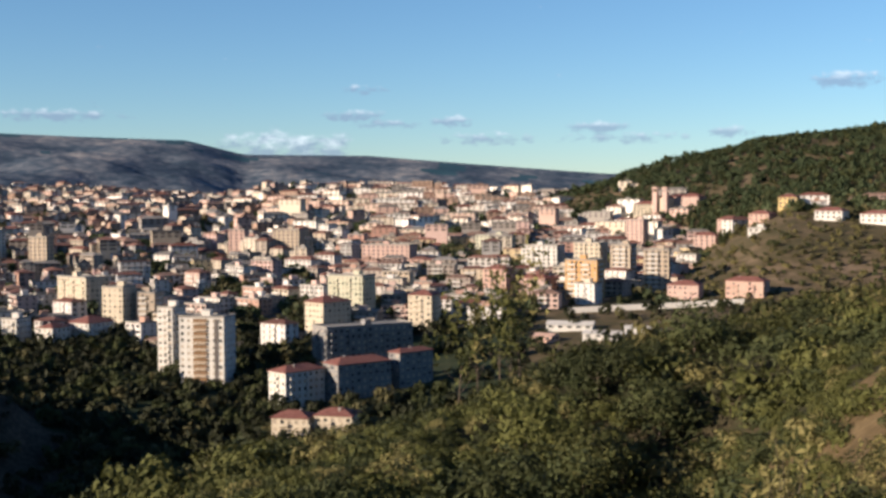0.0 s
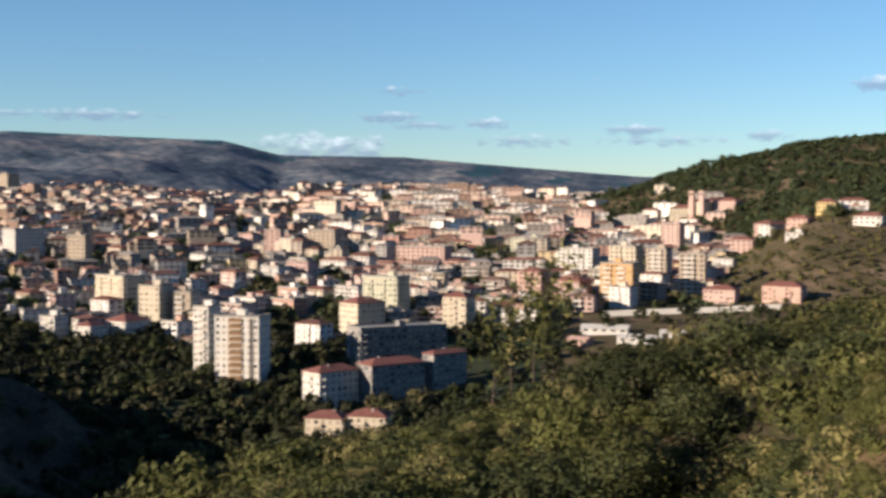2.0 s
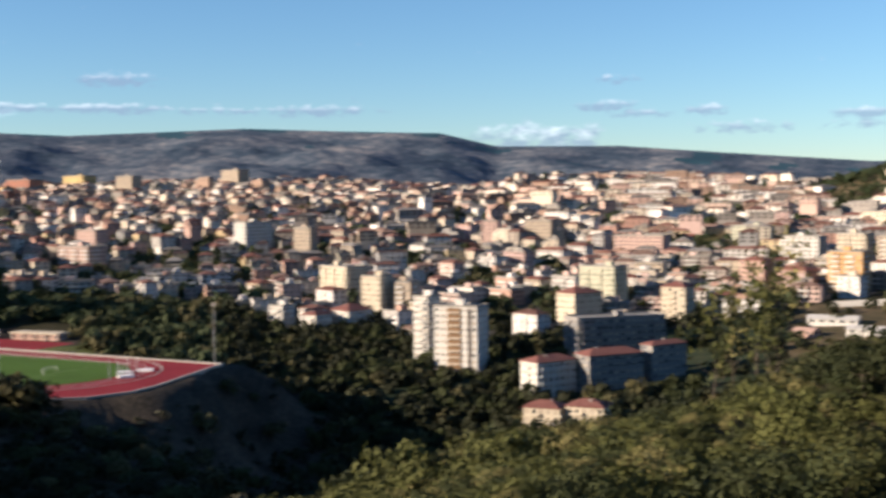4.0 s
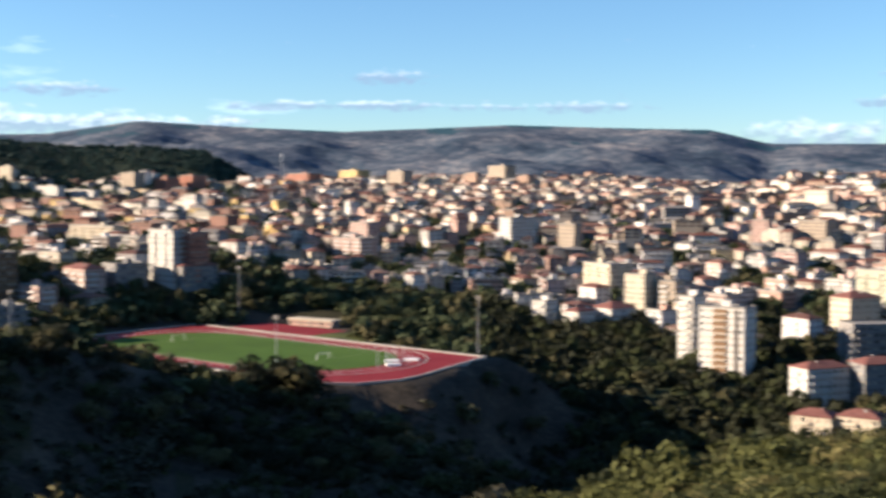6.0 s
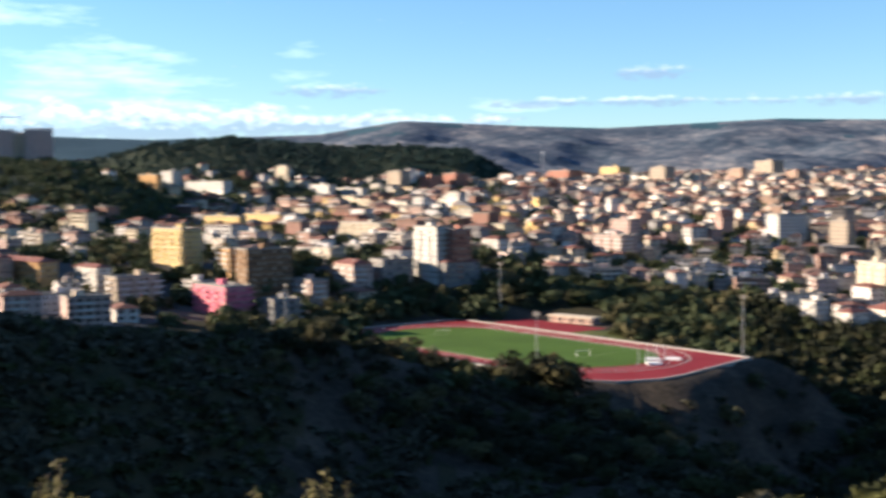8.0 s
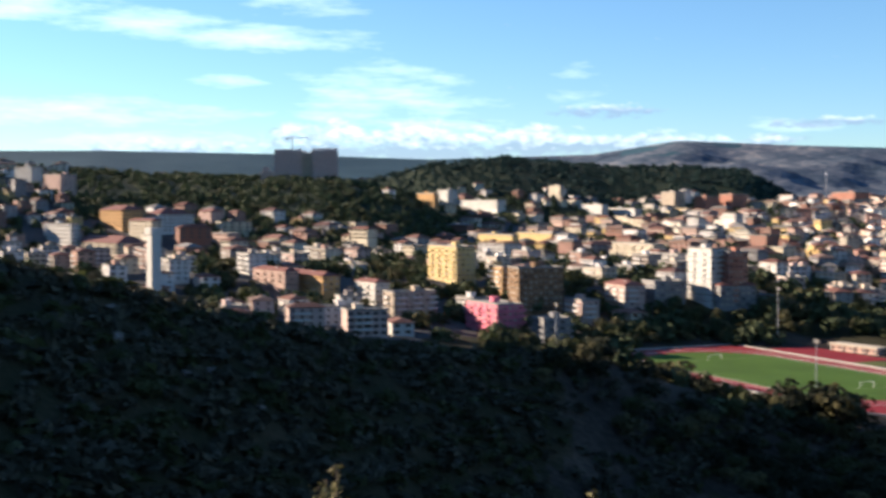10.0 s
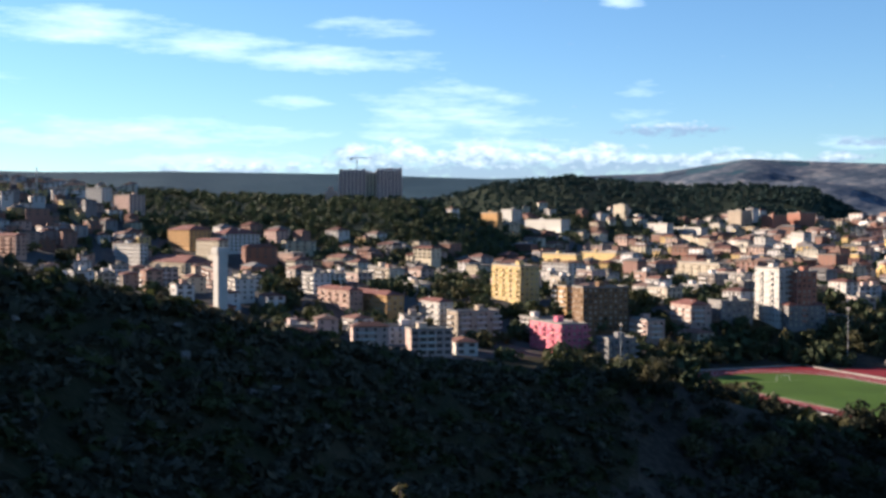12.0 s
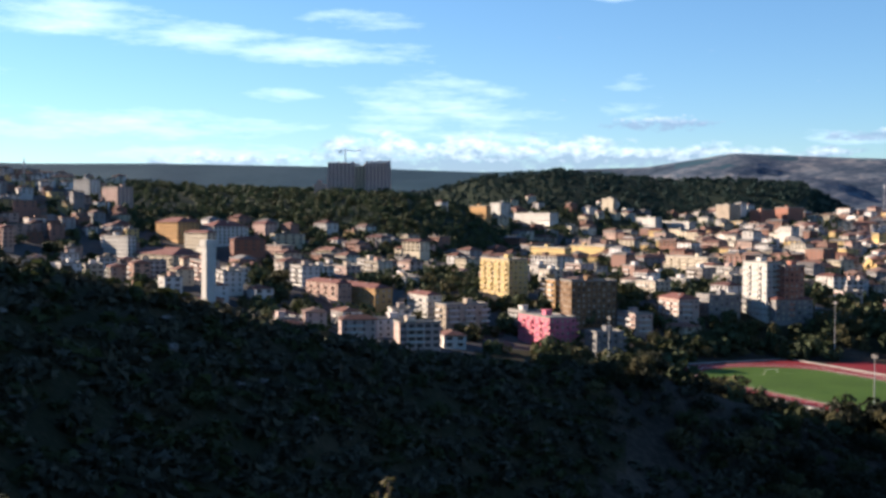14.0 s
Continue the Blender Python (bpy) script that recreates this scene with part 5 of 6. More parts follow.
def crown_points(gen, n, lobes, spread, flat, hollow=0.55):
    """Places of leaves over several rounded lobes."""
    centre = gen.normal(0, 1, (lobes, 3)) * np.array([spread, spread, spread * flat])
    size = gen.uniform(0.45, 0.8, lobes)
    pick = gen.randint(0, lobes, n)
    way = gen.normal(0, 1, (n, 3))
    way /= np.linalg.norm(way, axis=1)[:, None] + 1e-9
    way[:, 2] = np.abs(way[:, 2]) * np.where(gen.uniform(0, 1, n) < 0.72, 1, -1)
    depth = gen.uniform(hollow, 1.0, n) ** 0.5
    return centre[pick] + way * (size[pick] * depth)[:, None] * np.array([1, 1, 0.85]), way


def leaf_quads(gen, pts, way, leaf, long=1.5):
    n = len(pts)
    a = gen.normal(0, 1, (n, 3))
    a -= way * (a * way).sum(1)[:, None] * 0.85
    a /= np.linalg.norm(a, axis=1)[:, None]
    c = np.cross(a, way + gen.normal(0, 0.38, (n, 3)))
    c /= np.linalg.norm(c, axis=1)[:, None] + 1e-9
    s = leaf * gen.uniform(0.6, 1.4, n)[:, None]
    bend = np.cross(a, c) * s * 0.25
    v = np.stack([pts - a * s * long * 0.5 + bend, pts + c * s * 0.75, pts + a * s * long * 0.6 - bend], 1)
    return v.reshape(-1, 3), np.arange(n * 3).reshape(-1, 3)


def foliage(seed, n, leaf, lobes=7, spread=0.45, flat=0.5, height=1.0, long=1.5):
    """A crown about one metre in radius, standing on z = 0."""
    gen = np.random.RandomState(seed)
    pts, way = crown_points(gen, n, lobes, spread, flat)
    pts[:, :2] /= np.percentile(np.abs(pts[:, :2]), 97)
    lo, hi = np.percentile(pts[:, 2], (1, 99))
    pts[:, 2] = (pts[:, 2] - lo) / (hi - lo) * 1.25 * height
    return leaf_quads(gen, pts, way, leaf, long)


def conifer(seed, n, leaf, height=2.6):
    gen = np.random.RandomState(seed)
    h = gen.uniform(0, 1, n) ** 0.8
    a = gen.uniform(0, 2 * np.pi, n)
    rad = (1 - h) ** 0.75 * gen.uniform(0.55, 1.0, n) * (0.85 + 0.25 * np.sin(a * 3 + h * 20))
    pts = np.stack([rad * np.cos(a), rad * np.sin(a), h * height + 0.25], -1)
    way = np.stack([np.cos(a), np.sin(a), np.full(n, 0.3)], -1)
    return leaf_quads(gen, pts, way, leaf, 1.6)


def scatter_mesh(name, templates, places, mats):
    """One mesh out of many turned and scaled copies. places: x, y, z, radius, height factor, template, material slot."""
    vs, fs, ms, start = [], [], [], 0
    gen = np.random.RandomState(77)
    for x, y, z, rad, tall, k, slot in places:
        tv, tf = templates[k % len(templates)]
        a = gen.uniform(0, 2 * np.pi)
        c, s = np.cos(a) * rad, np.sin(a) * rad
        v = np.empty_like(tv)
        v[:, 0], v[:, 1], v[:, 2] = x + tv[:, 0] * c - tv[:, 1] * s, y + tv[:, 0] * s + tv[:, 1] * c, z + tv[:, 2] * rad * tall
        vs.append(v)
        fs.append(tf + start)
        ms.append(np.full(len(tf), slot))
        start += len(tv)
    return fast_mesh(name, np.concatenate(vs), np.concatenate(fs), mats, np.concatenate(ms))


def trunk_shape(seed, h, r, limbs=4):
    rnd = random.Random(seed)
    lean = (rnd.uniform(-0.1, 0.1) * h, rnd.uniform(-0.1, 0.1) * h)
    s = tube([(0, 0, -0.4), (lean[0] * 0.4, lean[1] * 0.4, h * 0.4), (lean[0], lean[1], h)], [r, r * 0.75, r * 0.35])
    for k in range(limbs):
        a, z0 = 2 * math.pi * k / limbs + rnd.uniform(-0.5, 0.5), h * rnd.uniform(0.35, 0.75)
        p = (lean[0] * z0 / h, lean[1] * z0 / h, z0)
        q = (p[0] + math.cos(a) * h * 0.35, p[1] + math.sin(a) * h * 0.35, z0 + h * 0.3)
        t = tube([p, ((p[0] + q[0]) / 2, (p[1] + q[1]) / 2, (p[2] + q[2]) / 2 - 0.03 * h), q], [r * 0.45, r * 0.3, r * 0.12], 5)
        n = len(s.v)
        s.v += t.v
        s.f += [tuple(i + n for i in f) for f in t.f]
        s.m += t.m
    return s


def plant(name, seed, radius, crown_z, stem_r, leaves, leaf, mat, label, category, group, height=1.0, lobes=7, kind="round"):
    """A plant with trunk and crown, built at the origin."""
    root = new(name)
    tagged(root, label, category, group)
    leaves, leaf = int(leaves * 0.65), leaf * 1.23
    part("trunk", trunk_shape(seed, crown_z + radius * 0.7, stem_r).mesh("trunk", [BARK]), root)
    v, f = conifer(seed, leaves, leaf / radius) if kind == "conifer" else foliage(seed, leaves, leaf / radius, lobes, height=height)
    v = v * radius
    v[:, 2] += crown_z
    part("crown", fast_mesh("crown", v, f, [mat]), root)
    return root


def set_out(protos, places):
    """Stand the prototypes, then copies of them, at the places (x, y, size, turn)."""
    first = []
    for i, (x, y, size, turn) in enumerate(places):
        k = i % len(protos)
        m = pose(x, y, ground_z(x, y) - 0.1 * size, 0, 0, turn)
        grown = (size, size, size * random.uniform(0.85, 1.15))
        if i < len(protos):
            protos[k].matrix_basis = m
            first.append((protos[k], grown))
        else:
            copy_thing(protos[k], m).scale = grown
    for ob, grown in first:
        ob.scale = grown


rnd = random.Random(21)
# bushes of the sunny knoll: small and fine by the viewpoint, larger further out


def knoll_bushes(name, seed, radius, leaves, leaf, label):
    mats = (LEAF_BUSH, LEAF_BUSH, LEAF_DRY, LEAF_BUSH, LEAF_TREE)
    return [plant(name, seed + i, radius, 0.05, radius * 0.04, leaves, leaf, mats[i], label if i != 2 else label.replace("green", "yellowish"), "bush", "bushes on the knoll", 1.0, 9) for i in range(5)]


low_plants = knoll_bushes("low_shrub", 100, 0.5, 1700, 0.034, "low green shrub close to the viewpoint")
mid_plants = knoll_bushes("bush", 120, 1.0, 1700, 0.068, "dense green bush on the sunny hillside")
bands, grid, tries = ([], [], [], []), {}, 0
while tries < 70000:
    tries += 1
    b = rnd.uniform(-25, 34)
    r = rnd.uniform(6.0, 165) if tries % 3 else rnd.uniform(6.0, 45)
    rb = float(along(b, BROW, 1))
    if r > rb + 18 + max(0, -b) * 0.8:
        continue
    x, y = spot(b, r)
    hollow = -9 < b < -4 and 24 < r < 36
    if (hollow and rnd.random() < 0.7) or (clearing(b, r) and rnd.random() < 0.93):
        continue
    patch = 0.75 + 0.5 * math.sin(x * 0.21 + 1.0) * math.sin(y * 0.17)
    size = rnd.uniform(0.6, 1.15) * float(np.interp(r, [6, 18, 40, 75, 120], [0.3, 0.6, 1.2, 2.1, 2.6])) * patch
    cell = 2 if r < 40 else 7
    key = (cell, int(x // cell), int(y // cell))
    if any((px - x) ** 2 + (py - y) ** 2 < ((0.8 if r < 38 else 0.64) * (size + ps)) ** 2 for i in (-1, 0, 1) for j in (-1, 0, 1) for px, py, ps in grid.get((cell, key[1] + i, key[2] + j), ())):
        continue
    grid.setdefault(key, []).append((x, y, size))
    bands[0 if r < 18 else 1 if r < 38 else 2 if r < 72 else 3].append((x, y, size))
rnd.shuffle(bands[0]), rnd.shuffle(bands[1])
set_out(low_plants, [(x, y, s / 0.5, rnd.uniform(0, 360)) for x, y, s in bands[0][:150]])
set_out(mid_plants, [(x, y, s, rnd.uniform(0, 360)) for x, y, s in bands[1][:150]])
CLOSE = [foliage(200 + i, 300, 0.148, 9, height=0.95) for i in range(5)]
WIDE = [foliage(220 + i, 400, 0.132, 11, height=0.95) for i in range(5)]
FURTHER = [foliage(240 + i, 340, 0.142, 12, height=1.0) for i in range(5)]


def scrub(name, templates, spots_, label):
    zs = land(np.array([p[0] for p in spots_]), np.array([p[1] for p in spots_]))[0]
    me = scatter_mesh(name, templates, [(x, y, z - (0.1 if s < 0.8 else 0.3) * s, s, rnd.uniform(0.75, 1.2), rnd.randrange(5), rnd.choice((0, 0, 0, 0, 0, 2, 2, 2, 1))) for (x, y, s), z in zip(spots_, zs)], [LEAF_BUSH, LEAF_DRY, LEAF_TREE])
    tagged(new(name, me), label, "scrub", kind="stuff")


FINE = [foliage(260 + i, 560, 0.082, 10, height=0.95, long=2.0) for i in range(5)]
scrub("viewpoint_scrub", FINE, bands[0][150:], "fine low scrub round the viewpoint")
scrub("near_scrub", CLOSE, bands[1][150:], "low evergreen scrub on the near slope")
scrub("hillside_scrub", WIDE, bands[2], "sunlit evergreen scrub on the knoll's slope")
scrub("brow_scrub", FURTHER, bands[3], "sunlit evergreen scrub along the knoll's brow")


def dry_shrub(seed):
    """Upright pale stems with narrow leaves."""
    root = new("dry_shrub")
    tagged(root, "pale dry shrub of upright leafy stems", "shrub", "dry shrubs by the viewpoint")
    gen = random.Random(seed)
    leaf_v, leaf_f = [], []
    for k in range(6):
        a, h, lean = gen.uniform(0, 6.28), gen.uniform(0.7, 1.35), gen.uniform(0.05, 0.38)
        tip = (math.cos(a) * lean, math.sin(a) * lean, h)
        mid = (tip[0] * 0.35, tip[1] * 0.35, h * 0.55)
        part("stem", tube([(0.02 * k - 0.1, 0, -0.15), mid, tip], [0.012, 0.009, 0.004], 5).mesh("stem", [BARK]), root)
        g = np.random.RandomState(seed * 50 + k)
        t = g.uniform(0.25, 1.05, 60)[:, None]
        pts = np.where(t < 0.55, np.array(mid) * t / 0.55, np.array(mid) + (np.array(tip) - np.array(mid)) * (t - 0.55) / 0.45) + g.normal(0, 0.035, (60, 3))
        v, f = leaf_quads(g, pts, g.normal(0, 1, (60, 3)) + np.array([0, 0, 0.6]), 0.05, 2.2)
        leaf_f.append(f + sum(len(q) for q in leaf_v))
        leaf_v.append(v)
    part("foliage", fast_mesh("foliage", np.concatenate(leaf_v), np.concatenate(leaf_f), [LEAF_DRY]), root)
    return root


shrubs = [dry_shrub(300 + i) for i in range(4)]
spots = []
for k in range(110):
    b, r = rnd.uniform(-24, -6), rnd.uniform(9, 24)
    spots.append((*spot(b, r), rnd.uniform(0.4, 0.72), rnd.uniform(0, 360)))
set_out(shrubs, [(x, y, s, t) for x, y, s, t in spots])


def stalk(b, r, top, seed):
    """A tall leafy stalk whose tip just rises into sight below the viewpoint."""
    x, y = spot(b, r)
    z = ground_z(x, y)
    h = EYE + top * r - z
    root = new("tall_stalk")
    root.matrix_basis = pose(x, y, z, 0, 0, seed * 77)
    tagged(root, "tall pale leafy stalk below the viewpoint", "plant", "tall stalks")
    gen = np.random.RandomState(seed)
    for k in range(3):
        hk, ox, oy = h * (1, 0.96, 0.9)[k], (0, 0.09, -0.07)[k], (0, -0.04, 0.05)[k]
        stem = part("stem", tube([(ox * 0.3, oy * 0.3, -0.1), (ox, oy, hk * 0.6), (ox * 1.3, oy * 1.3, hk)], [0.014, 0.01, 0.004], 5).mesh("stem", [BARK]), root)
        t = gen.uniform(0.72, 1.0, 90)
        pts = np.stack([ox * (0.9 + 0.4 * t) + gen.normal(0, 0.022, 90), oy * (0.9 + 0.4 * t) + gen.normal(0, 0.022, 90), t * hk], -1)
        v, f = leaf_quads(gen, pts, gen.normal(0, 1, (90, 3)) + np.array([0, 0, 0.8]), 0.022, 2.0)
        part("leaves", fast_mesh("leaves", v, f, [LEAF_DRY]), stem)


for i, (b, r, top) in enumerate(((53.9, 6.4, -0.214), (54.4, 6.6, -0.224), (41.8, 6.4, -0.232), (42.4, 6.5, -0.24), (45.2, 6.6, -0.246), (71.4, 6.6, -0.216))):
    stalk(b, r, top, 60 + i)

# tall bushes that overhang the gully
gully = [plant("tall_bush", 310 + i, 2.2, 0.3, 0.09, 1900, 0.14, LEAF_TREE if i else LEAF_BUSH, "tall dark evergreen bush above the gully", "bush", "tall bushes along the gully", 1.15, 10) for i in range(3)]
set_out(gully, [(*spot(b, r_), s, 70 * r_) for b, r_, s in ((-1.5, 40, 0.8), (-3.2, 46, 1.0), (-5.0, 52, 1.1), (-6.8, 57, 1.1), (-8.6, 62, 1.15), (-10.4, 66, 1.1), (-4.2, 60, 1.1), (-7.6, 70, 1.2), (-12.0, 74, 1.2), (0.2, 36, 0.7))])

# the tall thin trees on the knoll's brow
thin = [plant("slender_tree", 330 + i, 1.35, 2.6, 0.08, 260, 0.24, LEAF_DRY if i else LEAF_BUSH, "slender sparse tree with drooping leafage on the brow", "tree", "slender trees", 3.7, 16) for i in range(2)]
set_out(thin, [(*spot(b, r_), s, t) for b, r_, s, t in ((-0.9, 93, 1.25, 20), (-1.9, 95, 1.1, 140), (-2.9, 97, 1.2, 70), (-3.9, 96, 1.3, 250), (-3.3, 92, 1.1, 300))])

# valley trees and the belt round the sports ground
trees = [plant("valley_tree", 400 + i, 3.6, 1.4, 0.22, 850, 0.48, (LEAF_TREE, LEAF_SHADE_TONE, LEAF_AUTUMN, LEAF_SHADE_TONE)[i % 4], ("broad dark green tree in the shaded valley", "broad dark green tree in the shaded valley", "rusty olive-brown tree at the valley's edge", "umbrella pine in the valley with needles toned for shade")[i % 4],
               "tree", "valley trees", 1.05, 8) for i in range(8)]
cones = [plant("cypress", 450 + i, 2.3, 0.6, 0.2, 900, 0.5, LEAF_PINE, "dark narrow conifer behind the running track", "tree", "conifers behind the track", kind="conifer") for i in range(3)]
places, tgrid = [], []
tries = 0
while len(places) < 1150 and tries < 90000:
    tries += 1
    b = rnd.uniform(2, 47)
    r = rnd.uniform(330, 760)
    x, y = spot(b, r)
    u, v = field_uv(x, y)
    if -124 < u < 104 and abs(v) < 56 or (-100 < u < 12 and -66 < v < 0):
        continue
    edge = float(along(b, TOWN_EDGE, 1))
    if r > edge + 6 or any((hx - x) ** 2 + (hy - y) ** 2 < (hr * 0.8 + 3) ** 2 for hx, hy, hr in HEROES):
        continue
    if (28.5 < b < 33.2 and 560 < r < 690) or (10 < u < 85 and -95 < v < 0):
        continue
    if 17.5 < b < 26 and 400 < r < 555 - 6 * abs(b - 22) and rnd.random() < 0.9:
        continue
    behind = r > 520 or b < 23
    if not behind and rnd.random() < 0.72:
        continue
    if b < 9 and r < 470:
        continue
    if any((px - x) ** 2 + (py - y) ** 2 < 4.6 ** 2 for px, py in tgrid):
        continue
    tgrid.append((x, y))
    places.append((r, x, y, rnd.uniform(0.7, 1.35)))
places.sort(key=lambda p: p[0] + rnd.uniform(0, 160))
own = places[:270]
set_out(trees, [(x, y, s, rnd.uniform(0, 360)) for r, x, y, s in own])
set_out(cones, [(*field_xy(*uv), rnd.uniform(0.9, 1.4), rnd.uniform(0, 360)) for uv in [(86 + 3.6 * k + rnd.uniform(-2, 2), rnd.choice((-54, -60, -66)) + 1.2 * k + rnd.uniform(-2, 2)) for k in range(19)]])
# clump at the near corner of the track
set_out([copy_thing(trees[1], pose(0, 0, 0)), copy_thing(trees[2], pose(0, 0, 0))], [(*spot(b, r), s, 40 * r) for b, r, s in ((30.0, 420, 1.9), (30.9, 414, 2.3), (31.9, 417, 2.5), (29.2, 412, 1.5), (32.8, 422, 2.2), (33.6, 425, 1.5), (37.6, 435, 1.9), (38.5, 430, 2.3), (39.4, 434, 2.0), (40.3, 438, 1.9), (41.4, 440, 1.7), (42.5, 445, 1.8), (36.6, 442, 1.2), (43.6, 445, 1.6), (31.4, 425, 2.0))])

# everything leafy that is too far or too many to count
MID = [foliage(500 + i, 60, 0.52, 7, height=1.1) for i in range(5)]
DARK = [foliage(520 + i, 48, 0.5, 8, height=0.8) for i in range(6)]
FAR = [foliage(540 + i, 46, 0.54, 5, height=1.3) for i in range(5)]


def stuff(name, templates, spots_, mats, label, slots, size, tall=(0.85, 1.3)):
    xs, ys = np.array([p[0] for p in spots_]), np.array([p[1] for p in spots_])
    zs = land(xs, ys)[0]
    me = scatter_mesh(name, templates, [(x, y, z - 0.3, rnd.uniform(*size), rnd.uniform(*tall), rnd.randrange(len(templates)), rnd.choice(slots)) for (x, y), z in zip(spots_, zs)], mats)
    return tagged(new(name, me), label, "trees", kind="stuff")


town_trees = [(x, y) for r, x, y in [(p[0], p[1], p[2]) for p in places[270:]]] + [(x + rnd.uniform(-7, 7), y + rnd.uniform(-7, 7)) for x, y, r in GROVES if r < 1300 for k in range(3)]
for k in range(1700):
    b, r = rnd.uniform(-11, 60), math.sqrt(rnd.uniform(650 ** 2, 1500 ** 2))
    town_trees.append(spot(b, r))
for k in range(2300):
    b, r = rnd.uniform(-9, 60), rnd.uniform(640, 1120)
    x, y = spot(b, r)
    if r > float(along(b, TOWN_EDGE, 1)) - 6 and math.sin(x * 0.023 + 2) * math.sin(y * 0.019) > -0.25 and not any((hx - x) ** 2 + (hy - y) ** 2 < (hr + 2) ** 2 for hx, hy, hr in HEROES):
        town_trees.append((x, y))
# trees in the gorge mostly get the leaf colour darkened for shade
in_gorge = [math.degrees(math.atan2(-x, y)) < 22 and math.hypot(x, y) < 720 for x, y in town_trees]
gorge_edge = [p for p, g in zip(town_trees, in_gorge) if g]
town_trees = [p for p, g in zip(town_trees, in_gorge) if not g]
stuff("town_trees", MID, town_trees, [LEAF_TREE, LEAF_WOOD, LEAF_AUTUMN], "dark trees between the houses of the town", (0, 1, 1, 2), (2.8, 5.6))
stuff("gorge_edge_trees", MID, gorge_edge, [LEAF_TREE, LEAF_SHADE_TONE, LEAF_AUTUMN], "broad trees in the gorge below the tower block, leaves toned for shade", (0, 1, 1, 1, 1, 2), (2.6, 5.0))

maquis = []
while len(maquis) < 5200:
    b, r = rnd.uniform(22, 88), math.sqrt(rnd.uniform(45 ** 2, 430 ** 2))
    rs = float(along(b, SPUR, 1))
    if r > rs + 25 or (b < 44 and r > 150 and rnd.random() < 0.55 + 0.4 * math.sin(r * 0.05 + b)):
        continue
    x, y = spot(b, r)
    u, v = field_uv(x, y)
    if -124 < u < 104 and abs(v) < 56:
        continue
    maquis.append((x, y))
LUSH = [foliage(560 + i, 330, 0.14, 9, height=0.8) for i in range(4)]
stuff("near_maquis", LUSH, [p for p in maquis if math.hypot(*p) < 115], [SHADE_LEAF, LEAF_TREE], "dark maquis scrub on the shaded near slope", (0, 0, 0, 1), (0.8, 1.9), (0.7, 1.2))
stuff("maquis", DARK, [p for p in maquis if math.hypot(*p) >= 115], [SHADE_LEAF, LEAF_TREE], "dark maquis scrub covering the shaded slope", (0, 0, 0, 1), (1.4, 3.1), (0.55, 1.0))

woods = []
for k in range(17000):
    b, r = rnd.uniform(-23, 74), math.sqrt(rnd.uniform(1000 ** 2, 2380 ** 2))
    x, y = spot(b, r)
    woods.append((x, y, b, r))
for k in range(3200):
    b, r = rnd.uniform(-23, -3), rnd.uniform(1150, 1800)
    woods.append((*spot(b, r), b, r))
kinds = land(np.array([p[0] for p in woods]), np.array([p[1] for p in woods]))[1]
pines = [(x, y) for (x, y, b, r), k in zip(woods, kinds) if k == 4 or (k == 5 and 1100 < r < 1850 and rnd.random() < 0.8 + 0.4 * math.sin(x * 0.021 + 1) * math.sin(y * 0.017))]
pines += [(x + rnd.uniform(-8, 8), y + rnd.uniform(-8, 8)) for x, y, r in GROVES if r >= 1300 for k in range(2)]
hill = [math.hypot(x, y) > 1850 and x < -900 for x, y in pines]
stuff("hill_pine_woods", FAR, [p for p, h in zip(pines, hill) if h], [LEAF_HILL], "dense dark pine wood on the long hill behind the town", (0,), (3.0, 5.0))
west = [not h and p[0] < -700 for p, h in zip(pines, hill)]
stuff("open_woods", FAR, [p for p, w in zip(pines, west) if w], [LEAF_WOOD, LEAF_PINE], "olive green woods below the hospital", (0, 0, 1), (2.6, 4.4))
stuff("pine_woods", FAR, [p for p, h, w in zip(pines, hill, west) if not h and not w], [LEAF_PINE, LEAF_TREE], "dark pine woods on the hills round the town", (0, 0, 1), (2.6, 4.6))
garrigue = []
for k in range(3600):
    b, r = rnd.uniform(-30, -10), rnd.uniform(640, 1400)
    if b < -13.5 or r > 745:
        garrigue.append(spot(b, r))
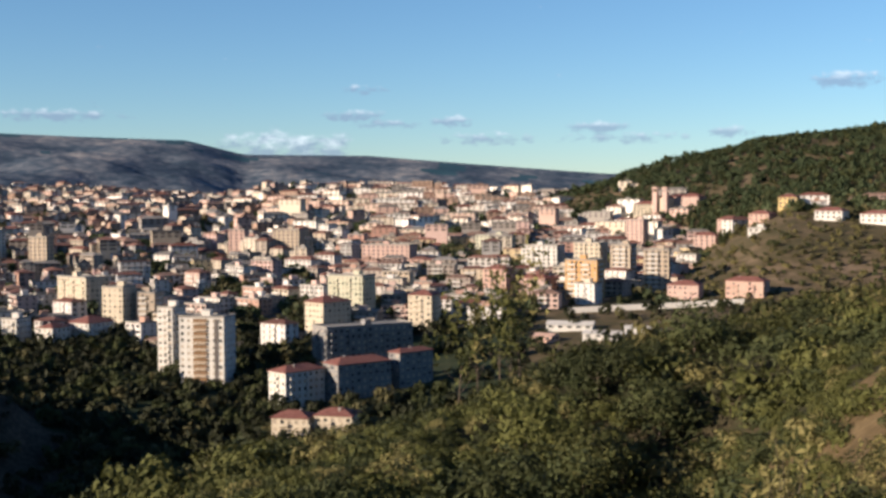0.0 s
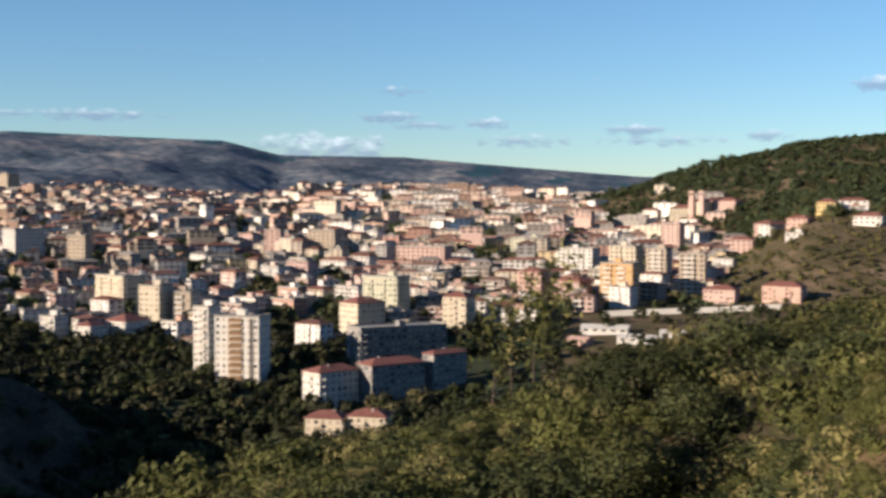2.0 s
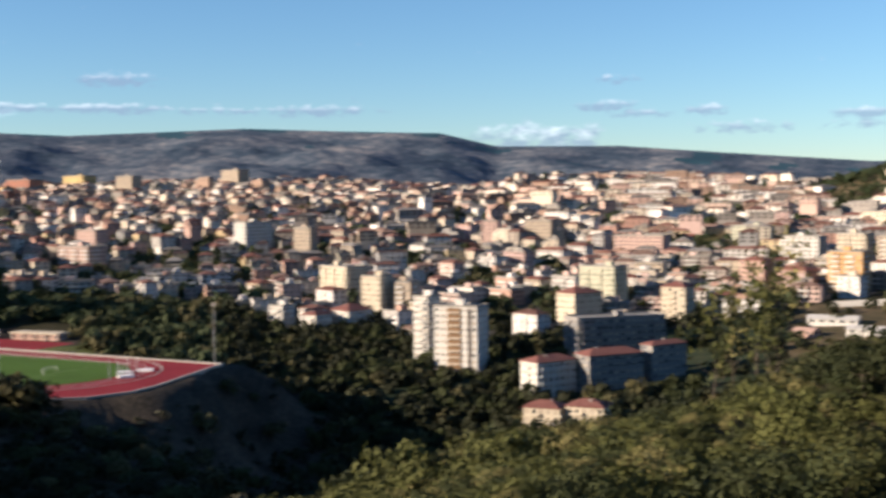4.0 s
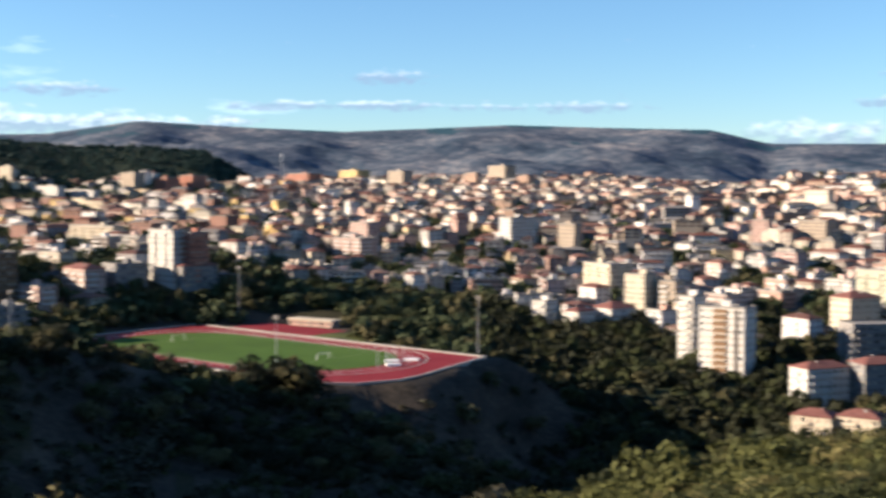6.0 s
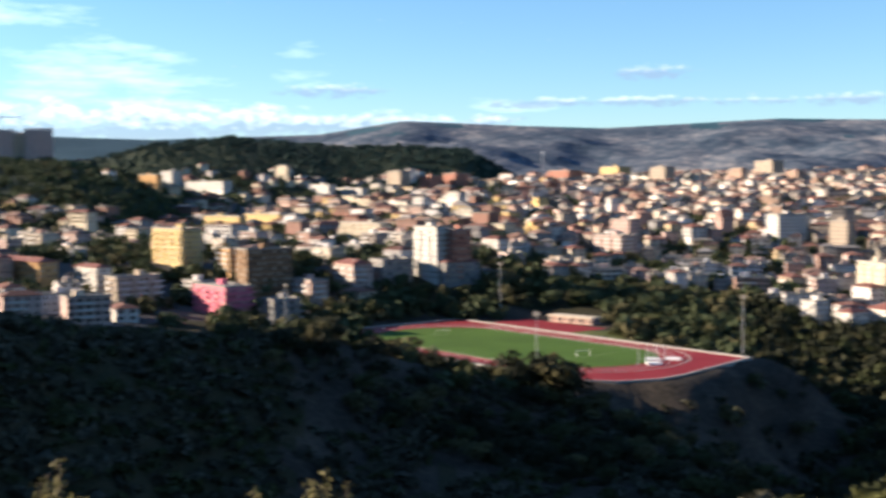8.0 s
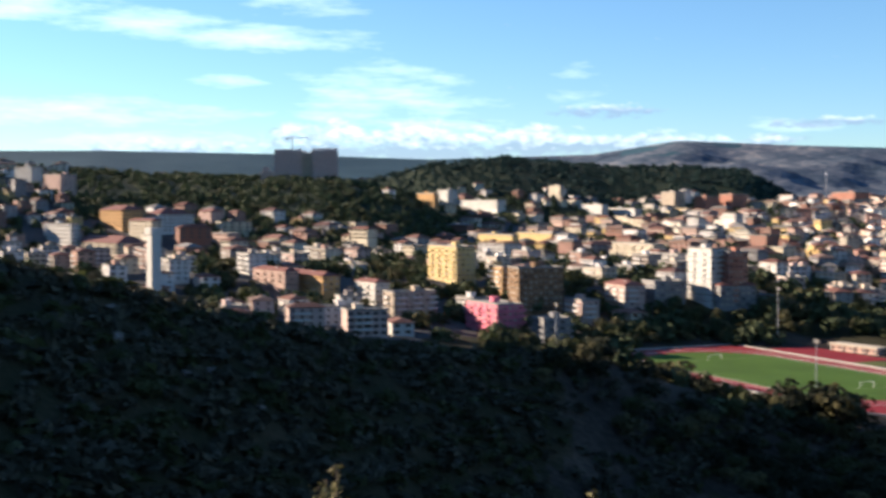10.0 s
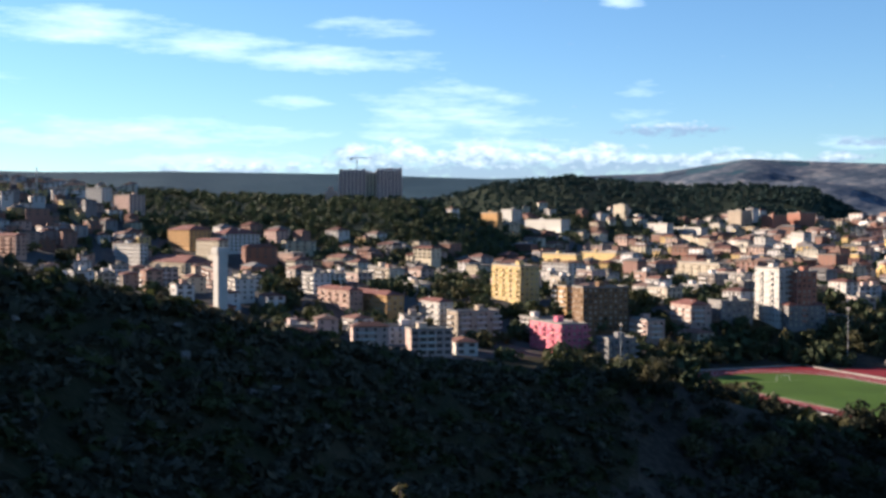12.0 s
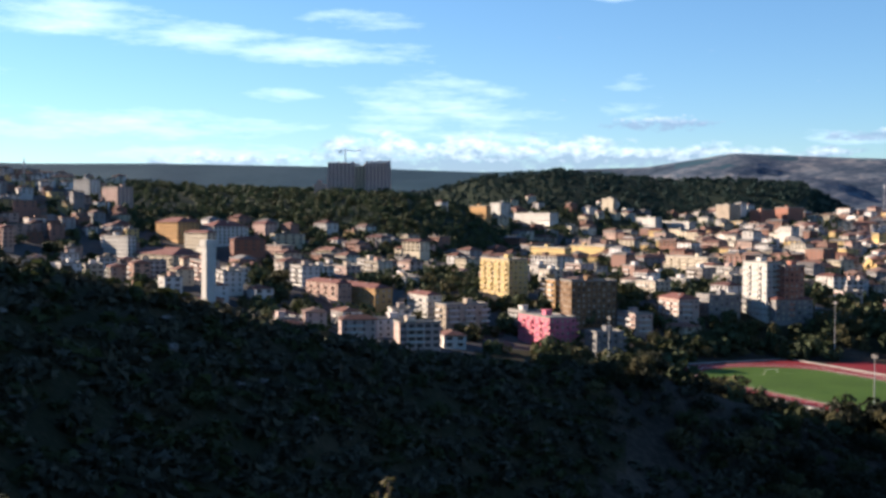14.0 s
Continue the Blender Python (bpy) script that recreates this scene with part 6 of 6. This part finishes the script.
stuff("garrigue", FAR, garrigue, [LEAF_TREE, LEAF_AUTUMN, LEAF_DRY], "low bushes on the brown hillside", (0, 1, 1, 2), (1.0, 2.8), (0.6, 1.0))
tufts = []
while len(tufts) < 430:
    b, r = rnd.uniform(16, 34), rnd.uniform(330, 545)
    x, y = spot(b, r)
    u, v = field_uv(x, y)
    if -126 < u < 104 and abs(v) < 58:
        continue
    tufts.append((x, y))
stuff("slope_shrubs", DARK, tufts, [SHADE_LEAF, LEAF_SHADE_TONE], "scattered dark shrubs on the bare slope below the track", (0, 1), (0.9, 2.6), (0.6, 1.0))
gorge = []
for k in range(1700):
    b = rnd.uniform(-26, 22)
    r = rnd.uniform(170, 720)
    if (3.5 < b < 8.8 and 400 < r < 500) or r < float(along(b, BROW, 1)) + 40 or r > float(along(b, TOWN_EDGE, 1)) - 6 or (-13 < b < -5 and r > 520):
        continue
    x, y = spot(b, r)
    if any((hx - x) ** 2 + (hy - y) ** 2 < (hr + 3) ** 2 for hx, hy, hr in HEROES):
        continue
    if 17.5 < b and 390 < r < 540 and rnd.random() < 0.9:
        continue
    gorge.append((x, y))
stuff("gorge_trees", MID, gorge, [LEAF_TREE, LEAF_SHADE_TONE], "dense dark trees filling the gorge below", (0, 0, 1), (2.4, 4.4))


def outcrop(seed):
    root = new("rock_outcrop")
    tagged(root, "weathered grey limestone outcrop in the scrub", "rock", "limestone outcrops")
    bm = bmesh.new()
    bmesh.ops.create_icosphere(bm, subdivisions=3, radius=1.0)
    for v in bm.verts:
        n = noise.fractal(v.co * 1.3 + Vector((seed, 0, 0)), 0.8, 2.0, 4)
        v.co *= 1 + 0.45 * n
        v.co.z *= 0.8
    me = bpy.data.meshes.new("stone")
    bm.to_mesh(me)
    bm.free()
    me.materials.append(ROCK)
    part("stone", me, root)
    return root


set_out([outcrop(3.0 + i) for i in range(3)], [(*spot(rnd.uniform(50, 76), rnd.uniform(130, 230)), rnd.uniform(0.5, 1.2), rnd.uniform(0, 360)) for k in range(26)])
